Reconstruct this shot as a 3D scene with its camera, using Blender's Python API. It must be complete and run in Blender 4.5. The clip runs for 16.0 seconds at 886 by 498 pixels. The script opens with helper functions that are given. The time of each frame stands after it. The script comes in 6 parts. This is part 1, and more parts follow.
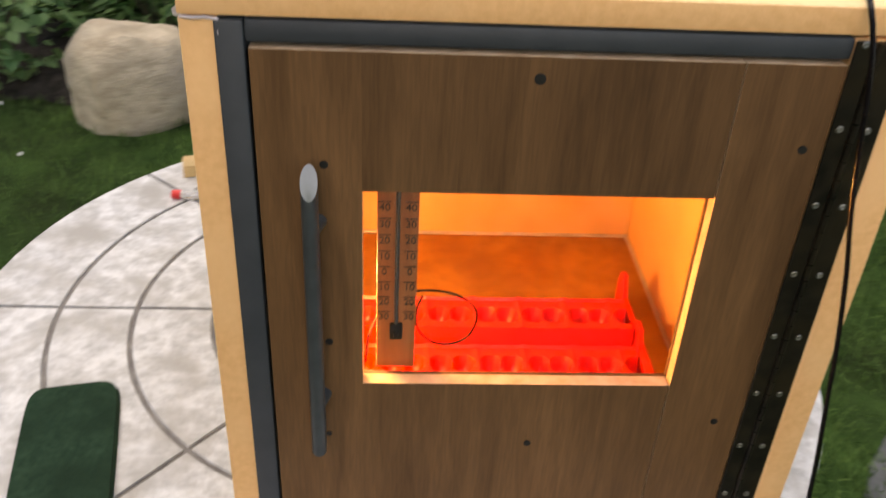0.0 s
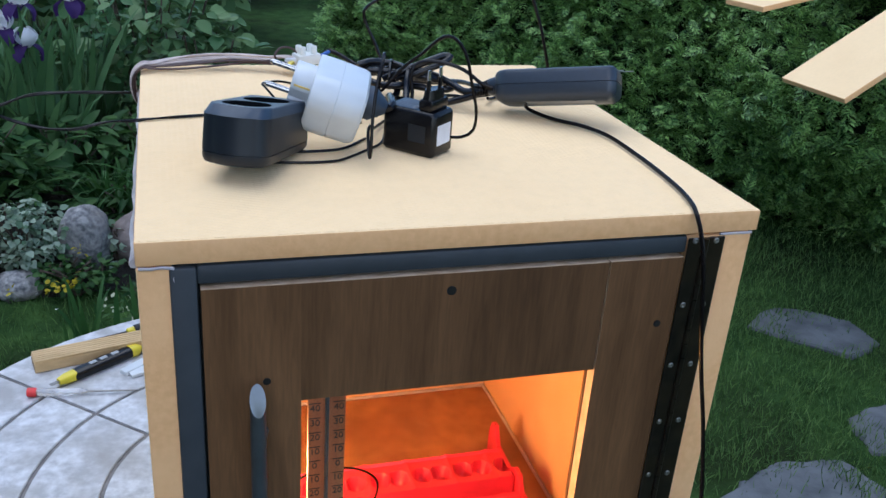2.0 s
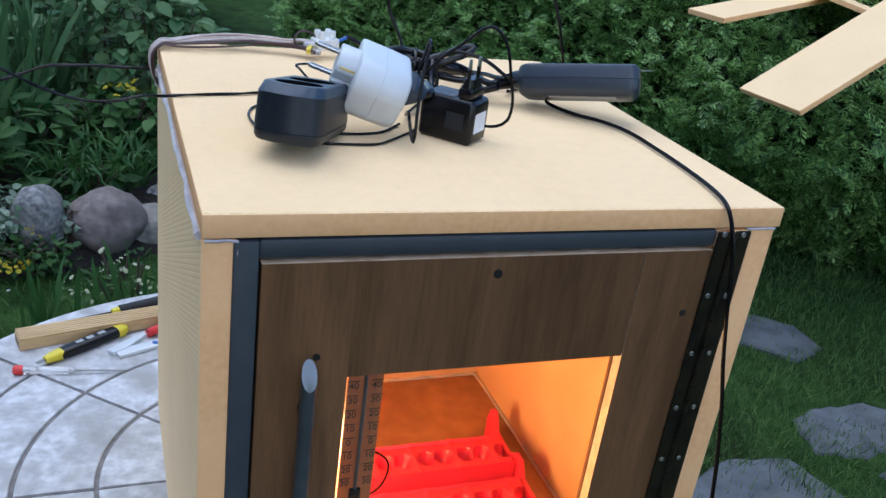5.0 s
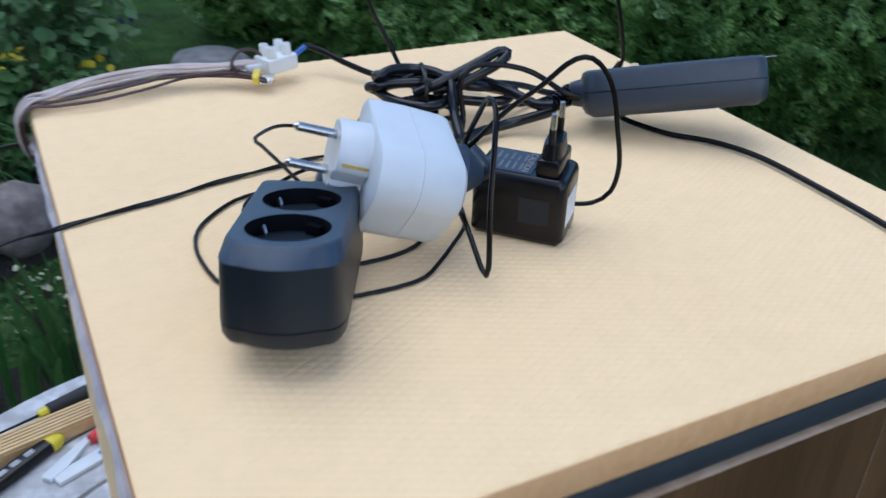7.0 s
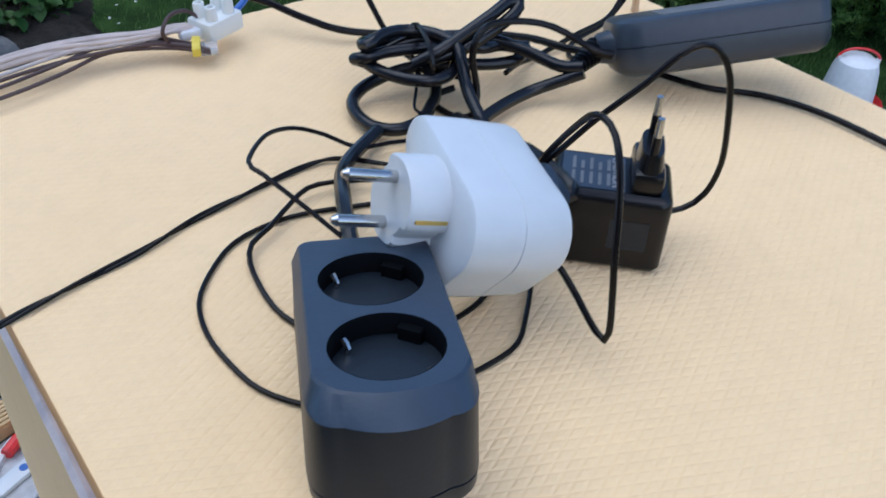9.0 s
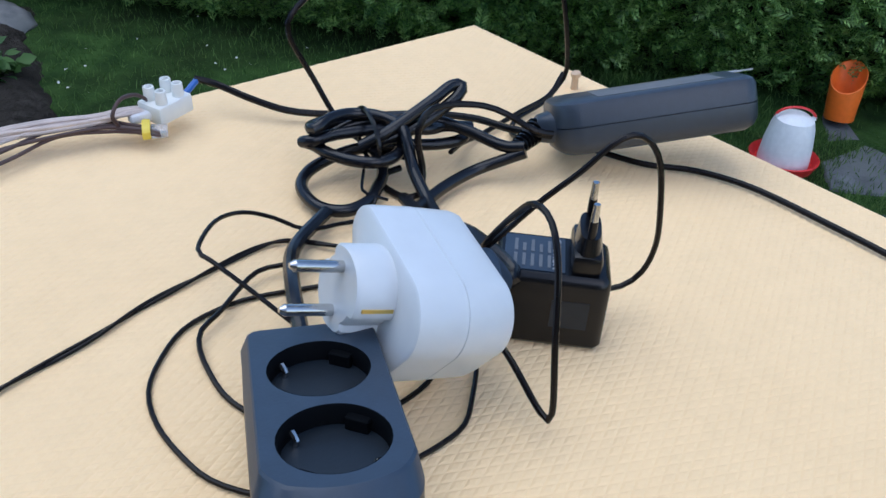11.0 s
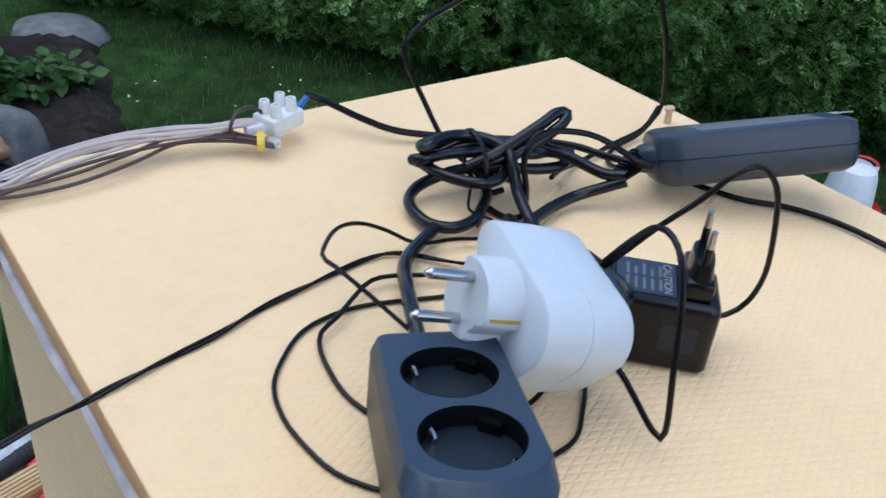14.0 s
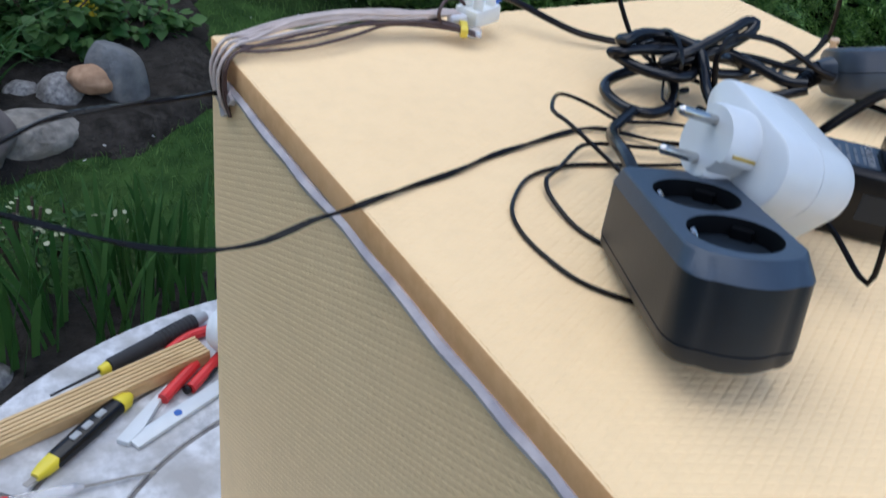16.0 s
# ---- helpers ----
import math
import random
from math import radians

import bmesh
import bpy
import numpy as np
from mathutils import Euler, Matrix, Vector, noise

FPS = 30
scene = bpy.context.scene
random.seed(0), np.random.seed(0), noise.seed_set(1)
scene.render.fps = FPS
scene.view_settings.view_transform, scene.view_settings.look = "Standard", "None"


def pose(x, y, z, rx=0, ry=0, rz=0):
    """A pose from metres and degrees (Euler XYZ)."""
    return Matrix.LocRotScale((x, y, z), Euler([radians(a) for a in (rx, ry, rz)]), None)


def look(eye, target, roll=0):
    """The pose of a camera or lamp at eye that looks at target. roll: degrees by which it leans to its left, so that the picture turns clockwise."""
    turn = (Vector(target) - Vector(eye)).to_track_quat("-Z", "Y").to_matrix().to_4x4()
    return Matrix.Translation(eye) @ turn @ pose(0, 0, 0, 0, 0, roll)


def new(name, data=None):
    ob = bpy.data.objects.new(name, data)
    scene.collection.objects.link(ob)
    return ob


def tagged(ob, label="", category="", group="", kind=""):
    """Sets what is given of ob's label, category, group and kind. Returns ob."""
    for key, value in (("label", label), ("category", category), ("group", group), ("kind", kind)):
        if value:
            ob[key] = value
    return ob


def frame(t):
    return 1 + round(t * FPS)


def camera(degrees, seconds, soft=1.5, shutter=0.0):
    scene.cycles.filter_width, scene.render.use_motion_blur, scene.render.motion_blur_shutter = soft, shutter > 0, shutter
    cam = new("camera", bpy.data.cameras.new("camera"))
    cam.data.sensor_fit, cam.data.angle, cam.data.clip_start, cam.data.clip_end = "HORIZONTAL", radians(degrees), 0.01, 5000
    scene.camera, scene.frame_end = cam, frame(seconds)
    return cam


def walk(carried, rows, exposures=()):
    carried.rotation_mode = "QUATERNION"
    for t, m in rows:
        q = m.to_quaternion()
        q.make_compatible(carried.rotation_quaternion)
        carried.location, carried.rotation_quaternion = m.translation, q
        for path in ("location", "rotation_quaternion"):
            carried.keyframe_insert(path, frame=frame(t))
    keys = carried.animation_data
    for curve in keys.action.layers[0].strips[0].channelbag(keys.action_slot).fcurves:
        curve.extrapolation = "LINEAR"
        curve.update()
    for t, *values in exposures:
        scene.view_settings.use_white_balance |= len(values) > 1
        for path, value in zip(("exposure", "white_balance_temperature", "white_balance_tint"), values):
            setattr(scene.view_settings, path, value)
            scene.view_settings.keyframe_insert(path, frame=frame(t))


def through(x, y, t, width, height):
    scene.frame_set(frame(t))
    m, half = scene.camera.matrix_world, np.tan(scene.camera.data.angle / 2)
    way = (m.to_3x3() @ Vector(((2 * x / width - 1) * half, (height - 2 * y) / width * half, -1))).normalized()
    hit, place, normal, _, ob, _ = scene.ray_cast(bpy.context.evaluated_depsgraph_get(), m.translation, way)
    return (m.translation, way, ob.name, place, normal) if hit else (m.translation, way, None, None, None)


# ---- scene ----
cam = camera(52.7, 16.0, soft=1.5, shutter=0.4)
PATH = [
    (0, (0.123, -0.494, 1.312), (0.235, 1.179, 0.221), 3.1),
    (0.5, (0.03, -0.508, 1.349), (0.507, 1.161, 0.357), 4.8),
    (1, (0.023, -0.533, 1.385), (0.545, 1.195, 0.523), 3.2),
    (1.5, (0.028, -0.532, 1.39), (0.596, 1.201, 0.569), 3.9),
    (2, (0.025, -0.529, 1.395), (0.596, 1.202, 0.571), 4.3),
    (2.5, (0.014, -0.53, 1.393), (0.602, 1.193, 0.567), 5.1),
    (3, (0.007, -0.529, 1.389), (0.594, 1.193, 0.56), 5.3),
    (5.5, (-0.061, -0.518, 1.382), (0.66, 1.158, 0.564), 8.2),
    (6, (-0.051, -0.439, 1.375), (0.665, 1.231, 0.54), 6.9),
    (6.5, (-0.011, -0.304, 1.398), (0.666, 1.351, 0.502), 2.2),
    (7, (-0.012, -0.193, 1.392), (0.793, 1.336, 0.384), 2.2),
    (7.5, (-0.043, -0.072, 1.395), (0.978, 1.237, 0.281), 2.1),
    (8, (-0.025, -0.039, 1.398), (1.015, 1.228, 0.253), 1.7),
    (8.5, (-0.015, -0.027, 1.394), (0.945, 1.2, 0.139), 2.4),
    (9, (-0.027, -0.037, 1.398), (0.964, 1.188, 0.166), 3.1),
    (9.5, (-0.023, -0.041, 1.413), (1.057, 1.186, 0.261), 3.2),
    (12, (-0.036, -0.037, 1.414), (1.076, 1.195, 0.298), 4.1),
    (12.5, (-0.053, -0.033, 1.416), (1.002, 1.265, 0.319), 4.4),
    (13, (-0.072, -0.026, 1.413), (0.929, 1.316, 0.318), 5.0),
    (13.5, (-0.051, -0.031, 1.416), (0.993, 1.281, 0.326), 4.7),
    (14, (-0.061, -0.032, 1.414), (0.997, 1.28, 0.337), 5.4),
    (14.5, (-0.106, -0.026, 1.408), (0.908, 1.325, 0.338), 7.1),
    (15, (-0.141, -0.025, 1.404), (0.846, 1.354, 0.344), 8.3),
    (15.5, (-0.162, -0.035, 1.397), (0.804, 1.361, 0.34), 8.6),
    (16, (-0.167, -0.05, 1.376), (0.792, 1.306, 0.262), 8.6),
]
walk(cam, [(t, look(eye, target, roll)) for t, eye, target, roll in PATH],
     exposures=[(0.0, 0.88, 8500, 14), (0.4, 0.46, 6700, 11), (1.0, 0.44, 5500, 9), (1.5, 0.52, 5500, 9), (6.0, 0.54, 5450, 9), (7.5, 0.38, 5450, 9), (9.5, 0.38, 5500, 10), (12.0, 0.49, 5550, 9), (14.5, 0.50, 5600, 9), (16.0, 0.49, 5750, 9)])

# ---- light: late-day open shade under a bright sky ----
world = bpy.data.worlds.new("world")
scene.world = world
world.use_nodes = True
wn = world.node_tree.nodes
sky = wn.new("ShaderNodeTexSky")
sky.sky_type = 'NISHITA'
sky.sun_disc = False
sky.sun_elevation = radians(42)
sky.sun_rotation = radians(195)
sky.altitude = 100
sky.dust_density = 1.0
world.node_tree.links.new(sky.outputs["Color"], wn["Background"].inputs["Color"])
wn["Background"].inputs["Strength"].default_value = 0.15
sun_data = bpy.data.lights.new("sun", 'SUN')
sun_data.energy = 1.45
sun_data.angle = radians(62)
sun_data.color = (1.0, 0.95, 0.88)
sun = new("sun", sun_data)
sun.matrix_world = look((-0.45, 0.95, 3.6), (0.0, 0.0, 0.6))


# ---- materials ----
def shader(name, rough=0.6, metal=0.0, spec=0.5):
    m = bpy.data.materials.new(name)
    m.use_nodes = True
    b = m.node_tree.nodes["Principled BSDF"]
    b.inputs["Roughness"].default_value = rough
    b.inputs["Metallic"].default_value = metal
    b.inputs["Specular IOR Level"].default_value = spec
    return m, m.node_tree.nodes, m.node_tree.links, b


def noisy(name, c1, c2, scale=20, rough=0.6, bump=0.0, bump_scale=None, metal=0.0, detail=6, stretch=(1, 1, 1), spec=0.5, c3=None, scale3=3.0, bump_dist=0.002, rand=0.0):
    """Two-scale colour: fine grain between c1 and c2, broad stains towards c3, and a fine relief."""
    m, n, l, b = shader(name, rough, metal, spec)
    tc = n.new("ShaderNodeTexCoord")
    mp = n.new("ShaderNodeMapping")
    mp.inputs["Scale"].default_value = stretch
    l.new(tc.outputs["Object"], mp.inputs["Vector"])
    t1 = n.new("ShaderNodeTexNoise")
    t1.inputs["Scale"].default_value = scale
    t1.inputs["Detail"].default_value = detail
    l.new(mp.outputs["Vector"], t1.inputs["Vector"])
    ramp = n.new("ShaderNodeValToRGB")
    ramp.color_ramp.elements[0].position, ramp.color_ramp.elements[1].position = 0.34, 0.66
    ramp.color_ramp.elements[0].color, ramp.color_ramp.elements[1].color = (*c1, 1), (*c2, 1)
    l.new(t1.outputs["Fac"], ramp.inputs["Fac"])
    out = ramp.outputs["Color"]
    if c3:
        t3 = n.new("ShaderNodeTexNoise")
        t3.inputs["Scale"].default_value = scale3
        t3.inputs["Detail"].default_value = 4
        l.new(tc.outputs["Object"], t3.inputs["Vector"])
        r3 = n.new("ShaderNodeValToRGB")
        r3.color_ramp.elements[0].position, r3.color_ramp.elements[1].position = 0.45, 0.7
        l.new(t3.outputs["Fac"], r3.inputs["Fac"])
        mix = n.new("ShaderNodeMixRGB")
        mix.inputs["Color2"].default_value = (*c3, 1)
        l.new(r3.outputs["Color"], mix.inputs["Fac"])
        l.new(out, mix.inputs["Color1"])
        out = mix.outputs["Color"]
    if rand:
        oi = n.new("ShaderNodeObjectInfo")
        hs = n.new("ShaderNodeHueSaturation")
        mr = n.new("ShaderNodeMapRange")
        mr.inputs["To Min"].default_value, mr.inputs["To Max"].default_value = 1 - rand, 1 + rand
        l.new(oi.outputs["Random"], mr.inputs["Value"])
        l.new(mr.outputs["Result"], hs.inputs["Value"])
        l.new(out, hs.inputs["Color"])
        out = hs.outputs["Color"]
    l.new(out, b.inputs["Base Color"])
    if bump:
        t2 = n.new("ShaderNodeTexNoise")
        t2.inputs["Scale"].default_value = bump_scale or scale * 4
        t2.inputs["Detail"].default_value = 5
        l.new(mp.outputs["Vector"], t2.inputs["Vector"])
        bp = n.new("ShaderNodeBump")
        bp.inputs["Strength"].default_value = bump
        bp.inputs["Distance"].default_value = bump_dist
        l.new(t2.outputs["Fac"], bp.inputs["Height"])
        l.new(bp.outputs["Normal"], b.inputs["Normal"])
    return m


def leafy(name, c1, c2, rough=0.5, through=0.25, spec=0.22):
    """Foliage: colour varies from leaf to leaf, some light comes through."""
    m, n, l, b = shader(name, rough, 0, spec)
    g = n.new("ShaderNodeNewGeometry")
    ramp = n.new("ShaderNodeValToRGB")
    ramp.color_ramp.elements[0].color, ramp.color_ramp.elements[1].color = (*c1, 1), (*c2, 1)
    l.new(g.outputs["Random Per Island"], ramp.inputs["Fac"])
    l.new(ramp.outputs["Color"], b.inputs["Base Color"])
    tr = n.new("ShaderNodeBsdfTranslucent")
    l.new(ramp.outputs["Color"], tr.inputs["Color"])
    mx = n.new("ShaderNodeMixShader")
    mx.inputs["Fac"].default_value = through
    l.new(b.outputs["BSDF"], mx.inputs[1])
    l.new(tr.outputs["BSDF"], mx.inputs[2])
    l.new(mx.outputs["Shader"], n["Material Output"].inputs["Surface"])
    return m


def foam_skin(name):
    """Skin of extruded foam: cloudy peach, with fine scuffs and pores."""
    m, n, l, b = shader(name, 0.68, 0, 0.3)
    tc = n.new("ShaderNodeTexCoord")
    cols = []
    for scale, detail, c1, c2 in ((5, 5, (0.90, 0.645, 0.35), (0.94, 0.685, 0.38)), (95, 4, (0.86, 0.86, 0.86), (1.0, 1.0, 1.0))):
        t = n.new("ShaderNodeTexNoise")
        t.inputs["Scale"].default_value = scale
        t.inputs["Detail"].default_value = detail
        l.new(tc.outputs["Object"], t.inputs["Vector"])
        ramp = n.new("ShaderNodeValToRGB")
        ramp.color_ramp.elements[0].position, ramp.color_ramp.elements[1].position = 0.3, 0.6
        ramp.color_ramp.elements[0].color, ramp.color_ramp.elements[1].color = (*c1, 1), (*c2, 1)
        l.new(t.outputs["Fac"], ramp.inputs["Fac"])
        cols.append(ramp.outputs["Color"])
    mix = n.new("ShaderNodeMixRGB")
    mix.blend_type = 'MULTIPLY'
    mix.inputs["Fac"].default_value = 0.22
    l.new(cols[0], mix.inputs["Color1"])
    l.new(cols[1], mix.inputs["Color2"])
    l.new(mix.outputs["Color"], b.inputs["Base Color"])
    t2 = n.new("ShaderNodeTexNoise")
    t2.inputs["Scale"].default_value = 420
    t2.inputs["Detail"].default_value = 4
    l.new(tc.outputs["Object"], t2.inputs["Vector"])
    bp = n.new("ShaderNodeBump")
    bp.inputs["Strength"].default_value = 0.25
    bp.inputs["Distance"].default_value = 0.0003
    l.new(t2.outputs["Fac"], bp.inputs["Height"])
    l.new(bp.outputs["Normal"], b.inputs["Normal"])
    return m


def plain(name, c, rough=0.5, metal=0.0, spec=0.5, vary=0.12, bump=0.08, scale=60):
    return noisy(name, tuple(v * (1 - vary) for v in c), tuple(min(1, v * (1 + vary)) for v in c), scale, rough, bump, scale * 6, metal, spec=spec, bump_dist=0.0006)


def stained_wood(name):
    """Brown-stained boards: broad figure, upright grain and fine dark pores."""
    m, n, l, b = shader(name, 0.55, 0, 0.26)
    tc = n.new("ShaderNodeTexCoord")
    oi = n.new("ShaderNodeObjectInfo")
    shift = n.new("ShaderNodeVectorMath")
    shift.operation = 'MULTIPLY_ADD'
    shift.inputs[1].default_value = (1, 1, 1)
    l.new(tc.outputs["Object"], shift.inputs[0])
    far = n.new("ShaderNodeMath")
    far.operation = 'MULTIPLY'
    far.inputs[1].default_value = 7.0
    l.new(oi.outputs["Random"], far.inputs[0])
    l.new(far.outputs["Value"], shift.inputs[2])
    facs = []
    for stretch, scale, detail, warp in (((4.2, 4.2, 0.42), 9, 6, 0.9), ((26, 26, 2.2), 16, 4, 0.4), ((1, 1, 0.6), 9, 3, 0.5)):
        mp = n.new("ShaderNodeMapping")
        mp.inputs["Scale"].default_value = stretch
        l.new(shift.outputs["Vector"], mp.inputs["Vector"])
        t = n.new("ShaderNodeTexNoise")
        t.inputs["Scale"].default_value = scale
        t.inputs["Detail"].default_value = detail
        t.inputs["Distortion"].default_value = warp
        l.new(mp.outputs["Vector"], t.inputs["Vector"])
        facs.append(t.outputs["Fac"])
    r = n.new("ShaderNodeValToRGB")
    r.color_ramp.elements[0].position, r.color_ramp.elements[1].position = 0.32, 0.68
    r.color_ramp.elements[0].color, r.color_ramp.elements[1].color = (0.094, 0.046, 0.018, 1), (0.158, 0.080, 0.033, 1)
    l.new(facs[0], r.inputs["Fac"])
    fine = n.new("ShaderNodeMapRange")
    fine.inputs["From Min"].default_value, fine.inputs["From Max"].default_value = 0.35, 0.62
    fine.inputs["To Min"].default_value, fine.inputs["To Max"].default_value = 0.86, 1.06
    l.new(facs[1], fine.inputs["Value"])
    broad = n.new("ShaderNodeMapRange")
    broad.inputs["To Min"].default_value, broad.inputs["To Max"].default_value = 0.78, 1.24
    l.new(facs[2], broad.inputs["Value"])
    each = n.new("ShaderNodeMapRange")
    each.inputs["To Min"].default_value, each.inputs["To Max"].default_value = 0.82, 1.15
    l.new(oi.outputs["Random"], each.inputs["Value"])
    last = None
    for v in (fine, broad, each):
        if last is None:
            last = v.outputs["Result"]
            continue
        mul = n.new("ShaderNodeMath")
        mul.operation = 'MULTIPLY'
        l.new(last, mul.inputs[0])
        l.new(v.outputs["Result"], mul.inputs[1])
        last = mul.outputs["Value"]
    hs = n.new("ShaderNodeHueSaturation")
    l.new(last, hs.inputs["Value"])
    l.new(r.outputs["Color"], hs.inputs["Color"])
    l.new(hs.outputs["Color"], b.inputs["Base Color"])
    bp = n.new("ShaderNodeBump")
    bp.inputs["Strength"].default_value = 0.2
    bp.inputs["Distance"].default_value = 0.0005
    l.new(facs[1], bp.inputs["Height"])
    l.new(bp.outputs["Normal"], b.inputs["Normal"])
    return m


M_FOAM = foam_skin("foam_skin")
M_CUT = noisy("foam_cut_edge", (0.76, 0.42, 0.175), (0.83, 0.48, 0.215), 180, 0.8, 0.3, 500, c3=(0.84, 0.50, 0.235), scale3=12, bump_dist=0.0008)
M_GLUE = noisy("sealant", (0.36, 0.33, 0.36), (0.56, 0.51, 0.51), 60, 0.35, 0.5, 160, bump_dist=0.0015)
M_GASKET = noisy("sealing_tape", (0.026, 0.032, 0.040), (0.038, 0.045, 0.054), 30, 0.55, 0.25, 300, bump_dist=0.0006)
M_WOOD = stained_wood("stained_pine")
M_RAW = noisy("raw_wood_edge", (0.52, 0.36, 0.22), (0.66, 0.50, 0.34), 80, 0.8, 0.2)
M_HINGE = noisy("dark_hinge_steel", (0.016, 0.014, 0.012), (0.04, 0.032, 0.025), 55, 0.35, 0.1, 200, metal=0.7, c3=(0.05, 0.036, 0.022), scale3=25)
M_STEEL = plain("screw_steel", (0.24, 0.23, 0.22), 0.42, 1.0)
M_OLDSTEEL = plain("dark_screw", (0.022, 0.022, 0.022), 0.5, 0.6)
M_TUBE = plain("coated_tube", (0.055, 0.065, 0.072), 0.38, 0.3)
M_TUBEEND = plain("cut_aluminium", (0.20, 0.22, 0.24), 0.45, 0.7)
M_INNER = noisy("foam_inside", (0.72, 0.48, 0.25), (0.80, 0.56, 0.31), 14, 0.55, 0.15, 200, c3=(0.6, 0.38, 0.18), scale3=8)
M_FLOORB = noisy("inner_floor_board", (0.34, 0.17, 0.06), (0.46, 0.25, 0.09), 45, 0.6, 0.2, 120, c3=(0.28, 0.13, 0.05), scale3=14)
M_RED = plain("red_plastic", (0.80, 0.03, 0.06), 0.35, vary=0.06)
M_REDTOOL = plain("red_tool", (0.6, 0.03, 0.03), 0.4)
M_THERM = noisy("thermometer_wood", (0.23, 0.076, 0.026), (0.30, 0.105, 0.038), 40, 0.5, 0.1, 90, stretch=(4, 4, 0.3))
M_INK = plain("black_ink", (0.012, 0.01, 0.01), 0.6)
# controller's one plastic in two tones: sky sheen on top, shade below
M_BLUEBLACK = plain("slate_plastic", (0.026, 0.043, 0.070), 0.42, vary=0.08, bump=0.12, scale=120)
M_BLUEBLACK2 = plain("slate_plastic_shaded", (0.007, 0.012, 0.019), 0.42, spec=0.42, vary=0.08, bump=0.1, scale=120)
M_GREY = plain("charger_plastic", (0.026, 0.036, 0.052), 0.36, vary=0.08, bump=0.2, scale=200)
M_WHITE = plain("white_plastic", (0.60, 0.635, 0.66), 0.3, vary=0.03, bump=0.03)
M_BLACK = plain("black_plastic", (0.004, 0.004, 0.005), 0.25, spec=0.35, vary=0.1)
# black plastic, taken darker still for the shade deep in the wells
M_HOLE = plain("socket_inside_shaded", (0.002, 0.0028, 0.004), 0.7, spec=0.06)
M_CABLE = plain("black_cable", (0.006, 0.005, 0.0055), 0.26, spec=0.2, vary=0.2)
M_CORD = plain("thick_black_cord", (0.005, 0.006, 0.009), 0.24, spec=0.4, vary=0.2)
M_BROWNWIRE = plain("brown_wire", (0.062, 0.034, 0.030), 0.45)
M_BEIGEWIRE = plain("beige_wire", (0.56, 0.47, 0.42), 0.5)
M_BLUEWIRE = plain("blue_wire", (0.02, 0.11, 0.42), 0.4)
M_TERMINAL = plain("terminal_nylon", (0.76, 0.77, 0.73), 0.45, vary=0.04)
M_YELLOW = plain("yellow_tape", (0.75, 0.58, 0.06), 0.4)
M_BRASS = plain("brass", (0.62, 0.46, 0.14), 0.35, 0.9)
M_PIN = plain("nickel_pin", (0.55, 0.54, 0.52), 0.22, 1.0)
M_LABEL = plain("grey_label", (0.36, 0.37, 0.38), 0.5)
M_DIMPRINT = plain("dim_print", (0.13, 0.135, 0.14), 0.6)
M_CAUTION = plain("caution_print", (0.30, 0.31, 0.33), 0.5)
M_PALEPRINT = plain("pale_print", (0.13, 0.14, 0.155), 0.5)
M_STICKER = plain("white_sticker", (0.7, 0.7, 0.72), 0.5)
M_RENDER = noisy("brown_render", (0.20, 0.16, 0.12), (0.27, 0.22, 0.17), 60, 0.9, 0.6, 200, c3=(0.17, 0.14, 0.11), scale3=2)
M_TABLE = noisy("cast_stone_top", (0.42, 0.425, 0.44), (0.66, 0.67, 0.695), 75, 0.8, 0.8, 190, c3=(0.36, 0.35, 0.34), scale3=17, detail=12, rand=0.05, bump_dist=0.0012)
M_GROOVE = noisy("groove_grime", (0.14, 0.13, 0.13), (0.24, 0.23, 0.22), 70, 0.9, 0.4)
M_TABLEWOOD = noisy("table_iron", (0.03, 0.03, 0.03), (0.06, 0.055, 0.05), 40, 0.5, 0.2, metal=0.4)
M_BATTEN = noisy("pine_batten", (0.52, 0.36, 0.17), (0.66, 0.47, 0.24), 30, 0.65, 0.2, 90, stretch=(0.3, 4, 4), c3=(0.45, 0.29, 0.13), scale3=16)
M_ENDGRAIN = noisy("end_grain", (0.20, 0.13, 0.07), (0.32, 0.21, 0.11), 120, 0.8, 0.3)
M_YTOOL = plain("yellow_grip", (0.70, 0.58, 0.03), 0.4, vary=0.05)
M_CLEAR, cn, cl, cb = shader("clear_handle", 0.08)
cb.inputs["Base Color"].default_value = (0.9, 0.9, 0.92, 1)
cb.inputs["Transmission Weight"].default_value = 0.75
M_CLOTH = noisy("green_felt", (0.012, 0.03, 0.018), (0.022, 0.05, 0.03), 160, 0.95, 0.6, 500, c3=(0.01, 0.024, 0.014), scale3=20, spec=0.1)
M_GLASS, gn, gl, gb = shader("window_pane", 0.02)
gb.inputs["Base Color"].default_value = (0.96, 0.97, 0.96, 1)
gb.inputs["Transmission Weight"].default_value = 1.0
gb.inputs["IOR"].default_value = 1.12
M_BULB, bn, bl_, bb = shader("warm_bulb_glass", 0.2)
bb.inputs["Base Color"].default_value = (1.0, 0.7, 0.35, 1)
bb.inputs["Emission Color"].default_value = (1.0, 0.42, 0.10, 1)
bb.inputs["Emission Strength"].default_value = 50.0
M_SOIL = noisy("garden_soil", (0.018, 0.016, 0.0135), (0.046, 0.041, 0.036), 22, 0.95, 0.9, 60, c3=(0.030, 0.027, 0.024), scale3=4, bump_dist=0.02, spec=0.1)
M_LAWN = noisy("lawn_floor", (0.018, 0.044, 0.011), (0.044, 0.092, 0.022), 9, 0.95, 0.8, 60, c3=(0.014, 0.022, 0.007), scale3=1.5, bump_dist=0.02, spec=0.1)
